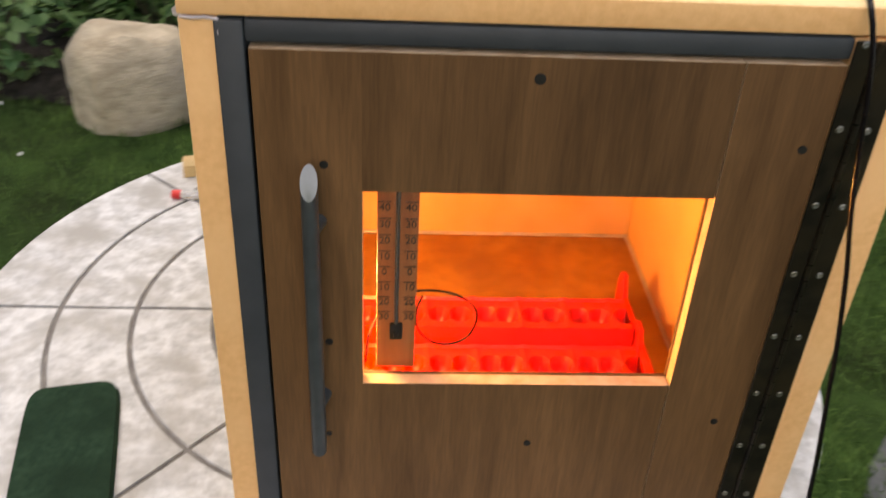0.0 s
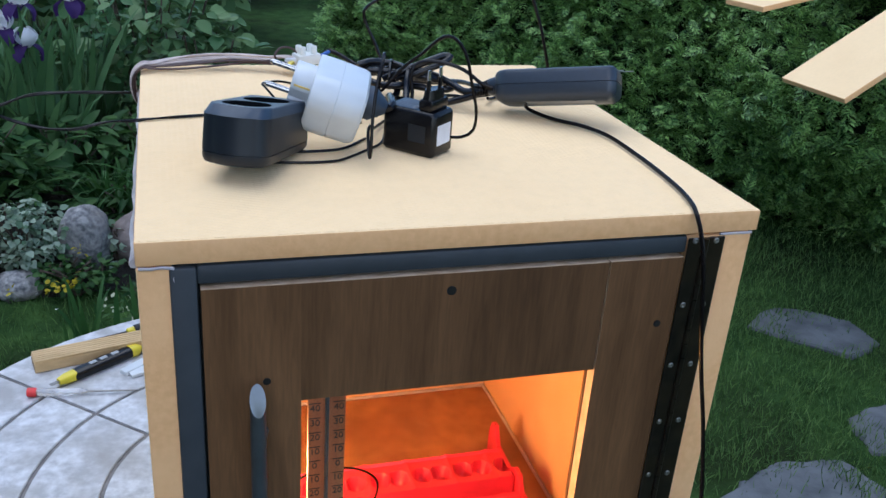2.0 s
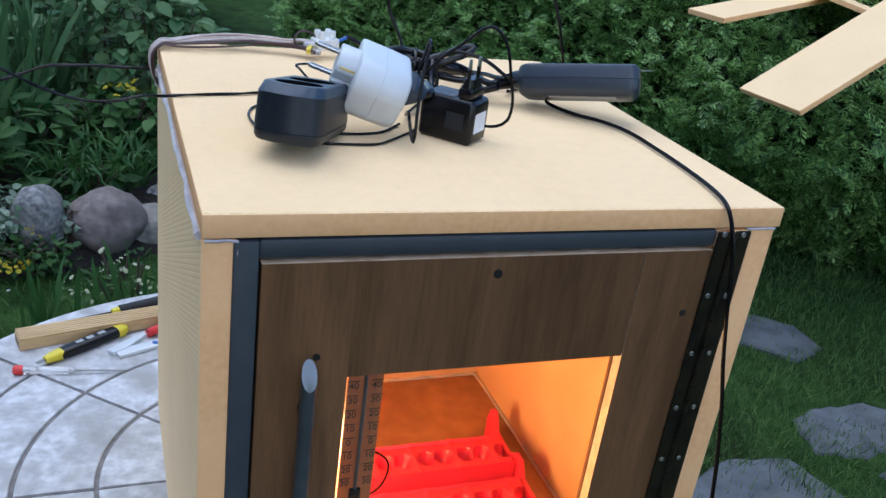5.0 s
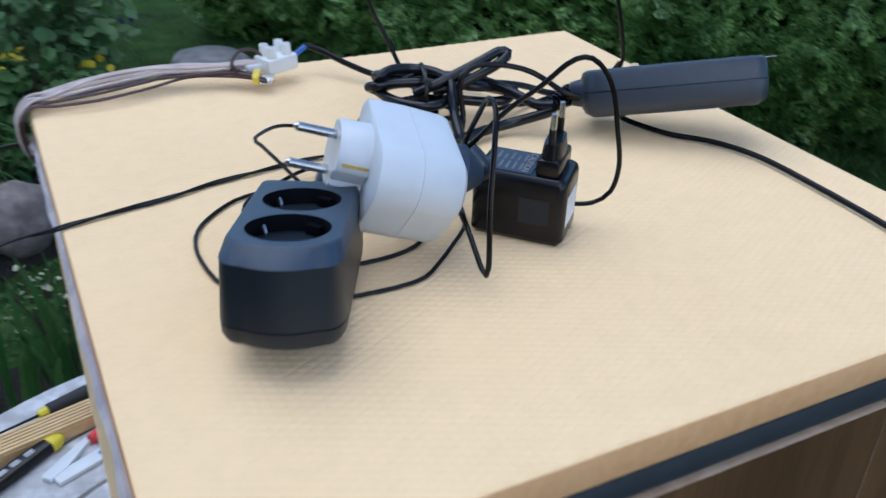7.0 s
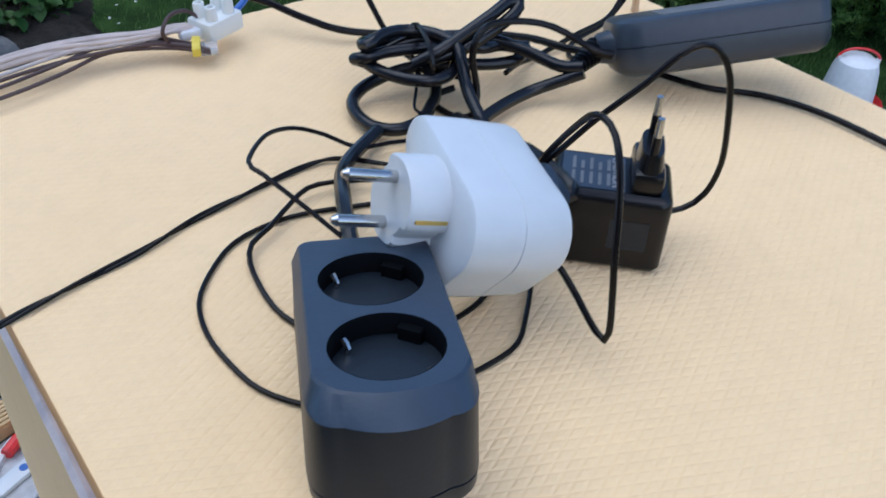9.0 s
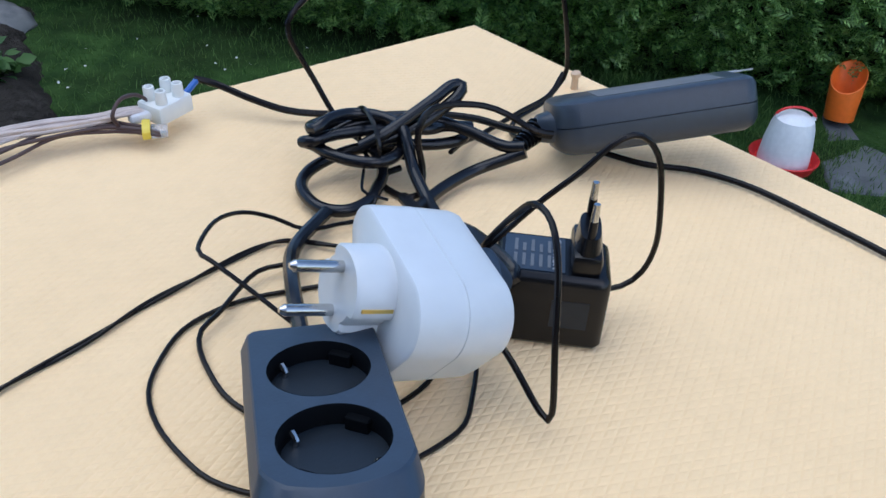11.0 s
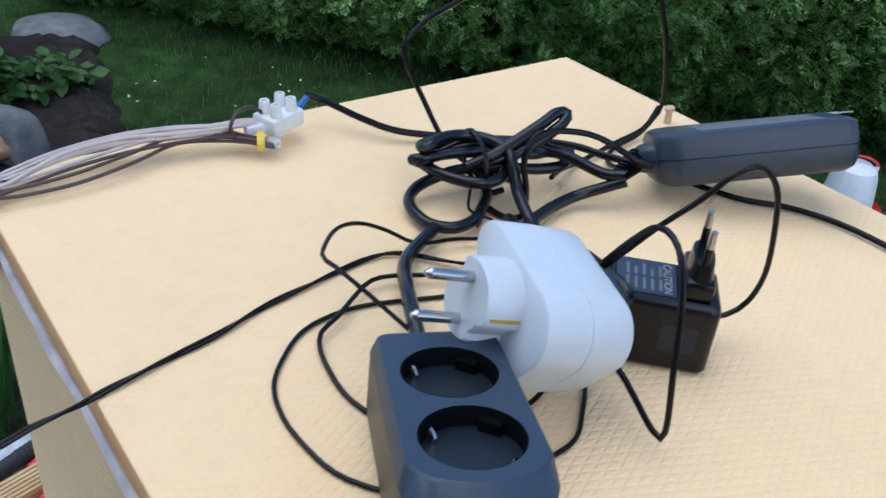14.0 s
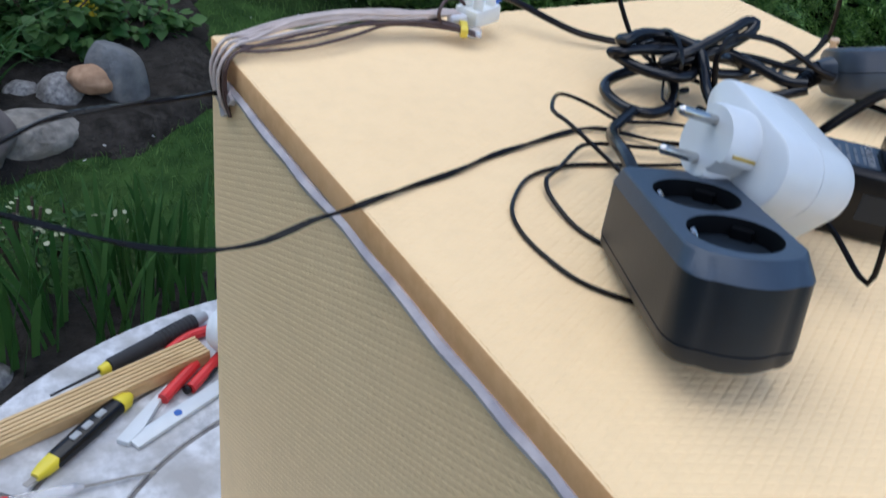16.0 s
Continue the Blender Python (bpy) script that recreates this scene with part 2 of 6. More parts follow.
M_GRASS = leafy("grass_blades", (0.032, 0.078, 0.020), (0.150, 0.245, 0.072), 0.65, 0.35, 0.12)
M_HEDGE = leafy("hedge_leaves", (0.026, 0.095, 0.022), (0.36, 0.58, 0.17), 0.36, 0.30, 0.4)
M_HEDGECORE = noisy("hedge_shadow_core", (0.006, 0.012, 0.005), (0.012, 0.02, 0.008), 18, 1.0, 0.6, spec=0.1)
M_TWIG = plain("twig_bark", (0.07, 0.05, 0.035), 0.9)
M_IRIS = leafy("iris_leaves", (0.055, 0.125, 0.045), (0.11, 0.21, 0.08), 0.45, 0.25)
M_STRAP = leafy("strap_leaves", (0.028, 0.085, 0.02), (0.075, 0.16, 0.042), 0.45, 0.3)
M_BROAD = leafy("broad_leaves", (0.018, 0.062, 0.015), (0.066, 0.135, 0.034), 0.5, 0.22)
M_PERENNIAL = leafy("perennial_leaves", (0.020, 0.068, 0.016), (0.085, 0.165, 0.045), 0.5, 0.22)
M_ROSE = leafy("shrub_leaves", (0.050, 0.125, 0.044), (0.155, 0.25, 0.10), 0.45, 0.22)
M_NETTLE = leafy("silver_leaves", (0.055, 0.12, 0.055), (0.38, 0.46, 0.35), 0.6, 0.2)
M_PETALY = leafy("yellow_petals", (0.32, 0.26, 0.01), (0.5, 0.42, 0.025), 0.6, 0.3)
M_PETALW = leafy("white_petals", (0.6, 0.6, 0.62), (0.8, 0.8, 0.8), 0.6, 0.3)
M_PETALP = leafy("purple_petals", (0.025, 0.012, 0.06), (0.07, 0.03, 0.15), 0.6, 0.3)
M_PETALC = leafy("cream_petals", (0.45, 0.48, 0.30), (0.6, 0.6, 0.42), 0.6, 0.3)
M_STONE = noisy("fieldstone", (0.12, 0.12, 0.125), (0.36, 0.35, 0.335), 62, 0.85, 0.9, 90, c3=(0.17, 0.155, 0.14), scale3=12, bump_dist=0.006, rand=0.15)
M_STONEB = noisy("brown_fieldstone", (0.13, 0.105, 0.095), (0.23, 0.19, 0.17), 30, 0.8, 0.6, 80, c3=(0.16, 0.14, 0.13), scale3=6, bump_dist=0.005)
M_STONEG = noisy("rough_fieldstone", (0.13, 0.12, 0.105), (0.30, 0.275, 0.24), 26, 0.88, 0.9, 60, c3=(0.20, 0.175, 0.14), scale3=11, bump_dist=0.009)
M_STONED = noisy("slate_fieldstone", (0.075, 0.080, 0.085), (0.16, 0.165, 0.17), 16, 0.85, 0.8, 60, c3=(0.20, 0.195, 0.185), scale3=10, bump_dist=0.008)
M_STONET = noisy("tan_stone", (0.27, 0.16, 0.09), (0.40, 0.25, 0.15), 30, 0.8, 0.6, 80, bump_dist=0.004)
M_SAND = noisy("sandstone", (0.36, 0.295, 0.21), (0.52, 0.44, 0.33), 14, 0.9, 0.7, 50, c3=(0.27, 0.235, 0.19), scale3=4, bump_dist=0.008, stretch=(1, 1, 2.2))
M_SLAB = noisy("grey_flagstone", (0.058, 0.065, 0.072), (0.118, 0.128, 0.140), 12, 0.85, 0.6, 60, c3=(0.10, 0.11, 0.11), scale3=4, bump_dist=0.004, rand=0.12)
M_SLABSTONE = noisy("pale_flat_stone", (0.11, 0.115, 0.12), (0.22, 0.22, 0.22), 14, 0.85, 0.6, 60, c3=(0.12, 0.13, 0.13), scale3=5, bump_dist=0.004)
M_DRINK = plain("milky_plastic", (0.72, 0.74, 0.76), 0.35, vary=0.04)
M_ORANGE = plain("orange_plastic", (0.85, 0.17, 0.02), 0.4, vary=0.05)
M_DARKFELT = plain("dark_rubber", (0.02, 0.02, 0.022), 0.7)


# ---- mesh helpers ----
BASE = {}


def thing(name, base, label, category, group="", kind=""):
    """A top-level Empty at its base; its parts are built in world places."""
    ob = new(name)
    ob.empty_display_size = 0.05
    ob.location = base
    BASE[ob] = Vector(base)
    return tagged(ob, label, category, group, kind)


def finish(bm, smooth=True, angle=35):
    bmesh.ops.recalc_face_normals(bm, faces=bm.faces)
    if smooth:
        for f in bm.faces:
            f.smooth = True
        for e in bm.edges:
            if len(e.link_faces) == 2 and e.calc_face_angle(0) > radians(angle):
                e.smooth = False


def part(name, bm, material, parent=None, label="", smooth=True, angle=35):
    finish(bm, smooth, angle)
    base = BASE[parent] if parent else Vector((0, 0, 0))
    if parent:
        bmesh.ops.translate(bm, vec=-base, verts=bm.verts)
    me = bpy.data.meshes.new(name)
    bm.to_mesh(me)
    bm.free()
    mats = material if isinstance(material, (list, tuple)) else [material]
    for m in mats:
        me.materials.append(m)
    ob = new(name, me)
    if parent:
        ob.parent = parent
        BASE[ob] = base
    if label:
        ob["label"] = label
    return ob


def solo(name, bm, material, label, category, group="", kind="", smooth=True):
    """A one-mesh thing whose origin sits at its lowest middle."""
    finish(bm, smooth)
    vs = [v.co for v in bm.verts]
    base = Vector((sum(v.x for v in vs) / len(vs), sum(v.y for v in vs) / len(vs), min(v.z for v in vs)))
    bmesh.ops.translate(bm, vec=-base, verts=bm.verts)
    me = bpy.data.meshes.new(name)
    bm.to_mesh(me)
    bm.free()
    mats = material if isinstance(material, (list, tuple)) else [material]
    for m in mats:
        me.materials.append(m)
    ob = new(name, me)
    ob.location = base
    BASE[ob] = base
    return tagged(ob, label, category, group, kind)


def box(bm, x0, x1, y0, y1, z0, z1, bevel=0.0, seg=2, m=None, index=0):
    r = bmesh.ops.create_cube(bm, size=1)
    vs = r["verts"]
    bmesh.ops.scale(bm, vec=(x1 - x0, y1 - y0, z1 - z0), verts=vs)
    bmesh.ops.translate(bm, vec=((x0 + x1) / 2, (y0 + y1) / 2, (z0 + z1) / 2), verts=vs)
    faces = {f for v in vs for f in v.link_faces}
    if bevel:
        es = list({e for v in vs for e in v.link_edges})
        r2 = bmesh.ops.bevel(bm, geom=es, offset=bevel, segments=seg, affect='EDGES', profile=0.5)
        vs = list({v for f in r2["faces"] for v in f.verts} | {v for v in vs if v.is_valid})
        faces = {f for v in vs for f in v.link_faces}
    for f in faces:
        f.material_index = index
    if m is not None:
        bmesh.ops.transform(bm, matrix=m, verts=vs)
    return vs


def along(p0, p1):
    d = Vector(p1) - Vector(p0)
    return Matrix.Translation(p0) @ d.to_track_quat("Z", "Y").to_matrix().to_4x4(), d.length


def cyl(bm, p0, p1, r0, r1=None, seg=16, index=0, bevel=0.0):
    m, length = along(p0, p1)
    r1 = r0 if r1 is None else r1
    rings = [(0, r0 - bevel), (bevel, r0), (length - bevel, r1), (length, r1 - bevel)] if bevel else [(0, r0), (length, r1)]
    lathe(bm, rings, m, seg, index)


def lathe(bm, rings, m=None, seg=24, index=0, squash=(1, 1)):
    """Solid of revolution about z from (height, radius) rows, capped."""
    m = m or Matrix.Identity(4)
    rows = []
    for z, r in rings:
        rows.append([bm.verts.new(m @ Vector((r * squash[0] * math.cos(2 * math.pi * k / seg), r * squash[1] * math.sin(2 * math.pi * k / seg), z))) for k in range(seg)])
    fs = []
    for a, b in zip(rows, rows[1:]):
        fs += [bm.faces.new((a[k], a[(k + 1) % seg], b[(k + 1) % seg], b[k])) for k in range(seg)]
    fs += [bm.faces.new(rows[0][::-1]), bm.faces.new(rows[-1])]
    for f in fs:
        f.material_index = index


def spline(pts, step=0.006):
    """Catmull-Rom through the points."""
    p = [Vector(q) for q in pts]
    p = [2 * p[0] - p[1]] + p + [2 * p[-1] - p[-2]]
    out = []
    for a, b, c, d in zip(p, p[1:], p[2:], p[3:]):
        n = max(2, int((c - b).length / step))
        for k in range(n):
            t = k / n
            out.append(0.5 * ((2 * b) + (c - a) * t + (2 * a - 5 * b + 4 * c - d) * t * t + (3 * b - a - 3 * c + d) * t ** 3))
    out.append(p[-2])
    return out


def tube(bm, pts, r, seg=8, step=0.006, index=0, flat=1.0):
    line = spline(pts, step)
    rows = []
    normal = None
    for k, q in enumerate(line):
        d = (line[min(k + 1, len(line) - 1)] - line[max(k - 1, 0)]).normalized()
        if normal is None:
            normal = d.orthogonal().normalized()
        normal = (normal - d * normal.dot(d)).normalized()
        side = d.cross(normal)
        rows.append([bm.verts.new(q + r * (math.cos(2 * math.pi * j / seg) * normal + flat * math.sin(2 * math.pi * j / seg) * side)) for j in range(seg)])
    fs = []
    for a, b in zip(rows, rows[1:]):
        fs += [bm.faces.new((a[j], a[(j + 1) % seg], b[(j + 1) % seg], b[j])) for j in range(seg)]
    fs += [bm.faces.new(rows[0][::-1]), bm.faces.new(rows[-1])]
    for f in fs:
        f.material_index = index


def prism(bm, outline, z0, z1, m=None, index=0, top_inset=0.0):
    """A plate with the given outline (x, y), from z0 to z1."""
    m = m or Matrix.Identity(4)
    cx, cy = sum(p[0] for p in outline) / len(outline), sum(p[1] for p in outline) / len(outline)
    lo = [bm.verts.new(m @ Vector((x, y, z0))) for x, y in outline]
    hi = [bm.verts.new(m @ Vector((x, y, z1 - (top_inset if top_inset else 0)))) for x, y in outline]
    n = len(outline)
    fs = [bm.faces.new((lo[k], lo[(k + 1) % n], hi[(k + 1) % n], hi[k])) for k in range(n)]
    top = hi
    if top_inset:
        top = []
        for x, y in outline:
            d = math.hypot(x - cx, y - cy) or 1
            top.append(bm.verts.new(m @ Vector((x - (x - cx) / d * top_inset, y - (y - cy) / d * top_inset, z1))))
        fs += [bm.faces.new((hi[k], hi[(k + 1) % n], top[(k + 1) % n], top[k])) for k in range(n)]
    fs += [bm.faces.new(top), bm.faces.new(lo[::-1])]
    for f in fs:
        f.material_index = index


def oval(a, b, power=2.6, n=32):
    """A rounded-rectangle outline with half sizes a and b."""
    out = []
    for k in range(n):
        t = 2 * math.pi * k / n
        c, s = math.cos(t), math.sin(t)
        out.append((a * math.copysign(abs(c) ** (2 / power), c), b * math.copysign(abs(s) ** (2 / power), s)))
    return out


def loft(bm, sections, m=None, index=0):
    """Skin over outlines of equal count, each (outline, z), capped at both ends."""
    m = m or Matrix.Identity(4)
    rows = [[bm.verts.new(m @ Vector((x, y, z))) for x, y in o] for o, z in sections]
    n = len(rows[0])
    fs = []
    for a, b in zip(rows, rows[1:]):
        fs += [bm.faces.new((a[k], a[(k + 1) % n], b[(k + 1) % n], b[k])) for k in range(n)]
    fs += [bm.faces.new(rows[0][::-1]), bm.faces.new(rows[-1])]
    for f in fs:
        f.material_index = index


def lettering(name, text, size, m, material, parent, depth=0.0002):
    cu = bpy.data.curves.new(name, 'FONT')
    cu.body, cu.size, cu.extrude, cu.align_x, cu.align_y = text, size, depth, 'CENTER', 'CENTER'
    tmp = bpy.data.objects.new(name, cu)
    scene.collection.objects.link(tmp)
    me = bpy.data.meshes.new_from_object(tmp.evaluated_get(bpy.context.evaluated_depsgraph_get()))
    bpy.data.objects.remove(tmp)
    me.transform(Matrix.Translation(-BASE[parent]) @ m)
    me.materials.clear()
    me.materials.append(material)
    ob = new(name, me)
    ob.parent = parent
    BASE[ob] = BASE[parent]
    return ob


def axes(origin, x, y):
    """A frame at origin with x along x, y as near as can be to y."""
    x = Vector(x).normalized()
    z = x.cross(Vector(y)).normalized()
    y = z.cross(x)
    m = Matrix((x, y, z)).transposed().to_4x4()
    m.translation = origin
    return m


def scatter(name, shape, faces, places, material):
    """One mesh of many copies of a small shape: places is a list of 4x4 numpy matrices."""
    shape = np.asarray(shape, float)
    P = np.asarray(places, float)
    v = np.einsum("nij,kj->nki", P[:, :3, :3], shape) + P[:, None, :3, 3]
    nv, npl = len(shape), len(P)
    v = v.reshape(-1, 3)
    loops = np.concatenate([np.asarray(f) for f in faces])
    sizes = np.array([len(f) for f in faces])
    all_loops = (loops[None] + (np.arange(npl) * nv)[:, None]).ravel()
    all_sizes = np.tile(sizes, npl)
    me = bpy.data.meshes.new(name)
    me.vertices.add(len(v))
    me.vertices.foreach_set("co", v.ravel())
    me.loops.add(len(all_loops))
    me.loops.foreach_set("vertex_index", all_loops)
    me.polygons.add(len(all_sizes))
    me.polygons.foreach_set("loop_start", np.concatenate([[0], np.cumsum(all_sizes)[:-1]]))
    me.update(calc_edges=True)
    me.validate()
    me.materials.append(material)
    return me


def spin(yaw, pitch, roll, scale, place):
    """Many poses at once as an (n, 4, 4) array; angles in radians."""
    cy, sy, cp, sp, cr, sr = np.cos(yaw), np.sin(yaw), np.cos(pitch), np.sin(pitch), np.cos(roll), np.sin(roll)
    o, i = np.zeros_like(cy), np.ones_like(cy)
    Z = np.array([[cy, -sy, o], [sy, cy, o], [o, o, i]]).transpose(2, 0, 1)
    X = np.array([[i, o, o], [o, cp, -sp], [o, sp, cp]]).transpose(2, 0, 1)
    Y = np.array([[cr, o, sr], [o, i, o], [-sr, o, cr]]).transpose(2, 0, 1)
    R = Z @ X @ Y
    out = np.zeros((len(cy), 4, 4))
    out[:, :3, :3] = R * np.asarray(scale)[:, None, None]
    out[:, :3, 3] = place
    out[:, 3, 3] = 1
    return out


rng = np.random.default_rng(7)

W, D, TOP, TABLE = 0.45, 0.465, 1.16, 0.70      # incubator's outside, its top and the table's top
LID = 1.143                                     # underside of the lid

# ---- ground ----
HN = Vector((0.789, 0.614, 0))                  # the hedge faces against this way
HU = Vector((0.614, -0.789, 0))                 # along the hedge


def bed_edge(x):
    return 2.2 + 0.10 * math.sin(2.1 * x + 0.6) + 0.24 * max(0.0, min(1.0, (-0.48 - x) / 0.2)) + 0.08 * max(0.0, min(1.0, (x + 0.1) / 0.2)) + 0.9 * max(0.0, x - 0.42)


def lawn_height(x, y):
    return 0.02 * noise.noise((x * 0.9, y * 0.9, 0)) + 0.008 * noise.noise((x * 4, y * 4, 2))


bm = bmesh.new()
ticks = [math.sinh(u / 40 * 4.6) / math.sinh(4.6) * 70 for u in range(-40, 41)]
grid = [[bm.verts.new((x + 0.6, y + 2.0, lawn_height(x, y) if abs(x) + abs(y) < 20 else 0)) for y in ticks] for x in ticks]
for a, b in zip(grid, grid[1:]):
    for k in range(len(ticks) - 1):
        bm.faces.new((a[k], b[k], b[k + 1], a[k + 1]))
ground = part("ground", bm, M_LAWN)
tagged(ground, "short green garden lawn on level ground", "lawn", kind="structure")


def patch(name, inside, height, material, label, x0, x1, y0, y1, step=0.04):
    """A raised sheet of soil over the lawn, with an uneven border."""
    bm = bmesh.new()
    nx, ny = int((x1 - x0) / step), int((y1 - y0) / step)
    vs = {}
    for i in range(nx + 1):
        for j in range(ny + 1):
            x, y = x0 + i * step, y0 + j * step
            e = inside(x, y) + 0.08 * noise.noise((x * 3, y * 3, 5))
            if e > -0.1:
                z = height * max(0.0, min(1.0, e / 0.12)) + 0.02 * noise.noise((x * 7, y * 7, 1)) + 0.012 * noise.noise((x * 19, y * 19, 3)) - (0.06 if e < 0 else 0)
                vs[i, j] = bm.verts.new((x, y, z))
    for (i, j) in list(vs):
        q = [vs.get(k) for k in ((i, j), (i + 1, j), (i + 1, j + 1), (i, j + 1))]
        if all(q):
            bm.faces.new(q)
    return tagged(part(name, bm, material), label, "soil", kind="structure")


def in_bed(x, y):
    """Depth inside the long flower bed behind the table, metres."""
    return min(y - bed_edge(x), 3.9 - y, 0.72 - x + 0.25 * (y - 2.5), x + 3.2)


def in_strip(x, y):
    """Depth inside the narrow bed close behind the table."""
    return min(y - 1.12, 1.78 - y, 0.75 - x, x + 0.55)


patch("soil_bed", in_bed, 0.06, M_SOIL, "dark bare soil of a flower bed", -3.2, 1.2, 2.1, 4.0)
patch("soil_strip", in_strip, 0.04, M_SOIL, "narrow strip of dark garden soil", -0.6, 0.8, 1.05, 1.85)

# unseen wall, added to cut sky light from the box's left side
bm = bmesh.new()
box(bm, -2.25, -2.0, -5.0, 0.55, 0.0, 3.1, 0.01, 1)
tagged(part("sky_block_west", bm, M_RENDER), "added unseen wall that blocks sky light from the left", "wall", kind="structure")

# ---- garden table ----
CX, CY, RT = 0.124, 0.314, 0.463
table = thing("garden_table", (CX, CY, 0), "round garden table with weathered pale cast-stone top", "table")
bm = bmesh.new()
lathe(bm, [(TABLE - 0.030, RT - 0.012), (TABLE - 0.026, RT - 0.003), (TABLE - 0.004, RT - 0.003), (TABLE - 0.003, RT - 0.006)], Matrix.Translation((CX, CY, 0)), 96)
top = part("tabletop", bm, M_GROOVE, table, "grey grooved stone slab")
RINGS = [0.02, 0.197, 0.283, 0.366, RT]
SPOKES = [0, 46, 90, 138, 180, 229, 270, 317, 360]
for k, (r0, r1) in enumerate(zip(RINGS, RINGS[1:])):
    for a0, a1 in zip(SPOKES, SPOKES[1:]):
        bm = bmesh.new()
        gap = 0.0027
        n = max(4, int((a1 - a0) / 4))
        g0, g1 = math.degrees(gap / r0) if r0 > 0.1 else 0.8, math.degrees(gap / r1)
        ro = r1 - (gap if k < 3 else 0)
        outer = [(ro * math.cos(radians(a0 + g1 + (a1 - a0 - 2 * g1) * j / n)), ro * math.sin(radians(a0 + g1 + (a1 - a0 - 2 * g1) * j / n))) for j in range(n + 1)]
        inner = [((r0 + gap) * math.cos(radians(a0 + g0 + (a1 - a0 - 2 * g0) * j / n)), (r0 + gap) * math.sin(radians(a0 + g0 + (a1 - a0 - 2 * g0) * j / n))) for j in range(n + 1)]
        prof = [(0.012, 0.0), (0.0012, 0.0), (0.0, 0.0012)]
        rows = []
        for line, sign in ((inner, 1), (outer, -1)):
            rows.append([[bm.verts.new((CX + x * (1 + sign * ins / max(0.05, math.hypot(x, y))), CY + y * (1 + sign * ins / max(0.05, math.hypot(x, y))), TABLE - dz + 0.0004 * noise.noise((x * 9, y * 9, k)))) for x, y in line] for dz, ins in prof])
        (i0, i1, i2), (o0, o1, o2) = rows
        for lo, hi in ((i0, i1), (i1, i2), (i2, o2), (o2, o1), (o1, o0)):
            for j in range(n):
                bm.faces.new((lo[j], lo[j + 1], hi[j + 1], hi[j]))
        for j in (0, n):
            bm.faces.new((i0[j], i1[j], i2[j], o2[j], o1[j], o0[j]))
        part("tile", bm, M_TABLE, top)
bm = bmesh.new()
lathe(bm, [(0.0, 0.21), (0.03, 0.20), (0.06, 0.07), (0.10, 0.045), (0.60, 0.045), (0.64, 0.09), (TABLE - 0.030, 0.16)], Matrix.Translation((CX, CY, 0.0)), 32)
part("pedestal", bm, M_TABLEWOOD, table)

# ---- incubator ----
inc = thing("incubator", (W / 2, D / 2, TABLE), "homemade peach foam incubator box with stained wooden door", "incubator")


def slab(name, x0, x1, y0, y1, z0, z1, mat=None, bevel=0.0012, label=""):
    bm = bmesh.new()
    box(bm, x0, x1, y0, y1, z0, z1, bevel, 2)
    return part(name, bm, mat or [M_FOAM], inc, label)


def faced(name, x0, x1, y0, y1, z0, z1, skin_axis, label=""):
    """Foam board: waffle skin on its two broad faces, sawn edges elsewhere."""
    bm = bmesh.new()
    vs = box(bm, x0, x1, y0, y1, z0, z1, 0.0012, 2)
    for f in bm.faces:
        f.normal_update()
        f.material_index = 0 if abs(f.normal[skin_axis]) > 0.9 else 1
    return part(name, bm, [M_FOAM, M_CUT], inc, label)


def embossed(m, lx, ly, parent, pitch=0.0043, lean=25.5, depth=0.00034, land=0.48):
    """Lozenge embossing over a sheet of lx by ly in the frame m: low pillows between crossing creases."""
    r = np.random.default_rng(17)
    s, c = math.sin(radians(lean)), math.cos(radians(lean))
    ux, uy = pitch / (2 * s), pitch / (2 * c)         # half diagonals of a lozenge
    verts, faces = [], []
    for i in range(-1, int(lx / ux) + 2):
        for j in range(-1, int(ly / uy) + 2):
            if (i + j) % 2:
                continue
            cx, cy = i * ux, j * uy
            if not (-ux * 0.4 < cx < lx + ux * 0.4 and -uy * 0.4 < cy < ly + uy * 0.4):
                continue
            k, h = len(verts), r.uniform(-0.00008, 0.00006)
            for f, z in ((1.0, -depth), (land, h)):
                for dx, dy in ((ux, 0), (0, uy), (-ux, 0), (0, -uy)):
                    verts.append(m @ Vector((min(max(cx + dx * f, 0), lx), min(max(cy + dy * f, 0), ly), z)))
            faces += [(k + q, k + (q + 1) % 4, k + 4 + (q + 1) % 4, k + 4 + q) for q in range(4)] + [(k + 4, k + 5, k + 6, k + 7)]
    me = bpy.data.meshes.new("embossed_skin")
    me.from_pydata([v - BASE[parent] for v in verts], [], faces)
    me.validate()
    me.materials.append(M_FOAM)
    ob = new("embossed_skin", me)
    ob.parent = parent
    return tagged(ob, "lozenge-embossed peach foam skin", kind="stuff")


lid = faced("lid", 0, W, 0, D, LID, TOP - 0.00036, 2, "peach foam lid with embossed skin")
embossed(Matrix.Translation((0.0013, 0.0013, TOP)), W - 0.0026, D - 0.0026, lid)
flank = faced("side_wall", 0.00024, 0.022, 0.0005, D, TABLE, LID - 0.0015, 0)
embossed(Matrix(((0, 0, -1, 0.0), (1, 0, 0, 0.0020), (0, 1, 0, TABLE + 0.0015), (0, 0, 0, 1))), D - 0.0035, LID - TABLE - 0.0045, flank, depth=0.00022)
faced("side_wall", W - 0.0245, W - 0.004, 0.0005, D, TABLE, LID - 0.0015, 0)
faced("back_wall", 0.022, W - 0.0245, D - 0.022, D, TABLE, LID - 0.0015, 1)
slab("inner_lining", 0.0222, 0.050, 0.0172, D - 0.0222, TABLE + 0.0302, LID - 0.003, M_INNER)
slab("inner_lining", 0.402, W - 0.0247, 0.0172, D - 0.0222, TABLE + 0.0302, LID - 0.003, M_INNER)
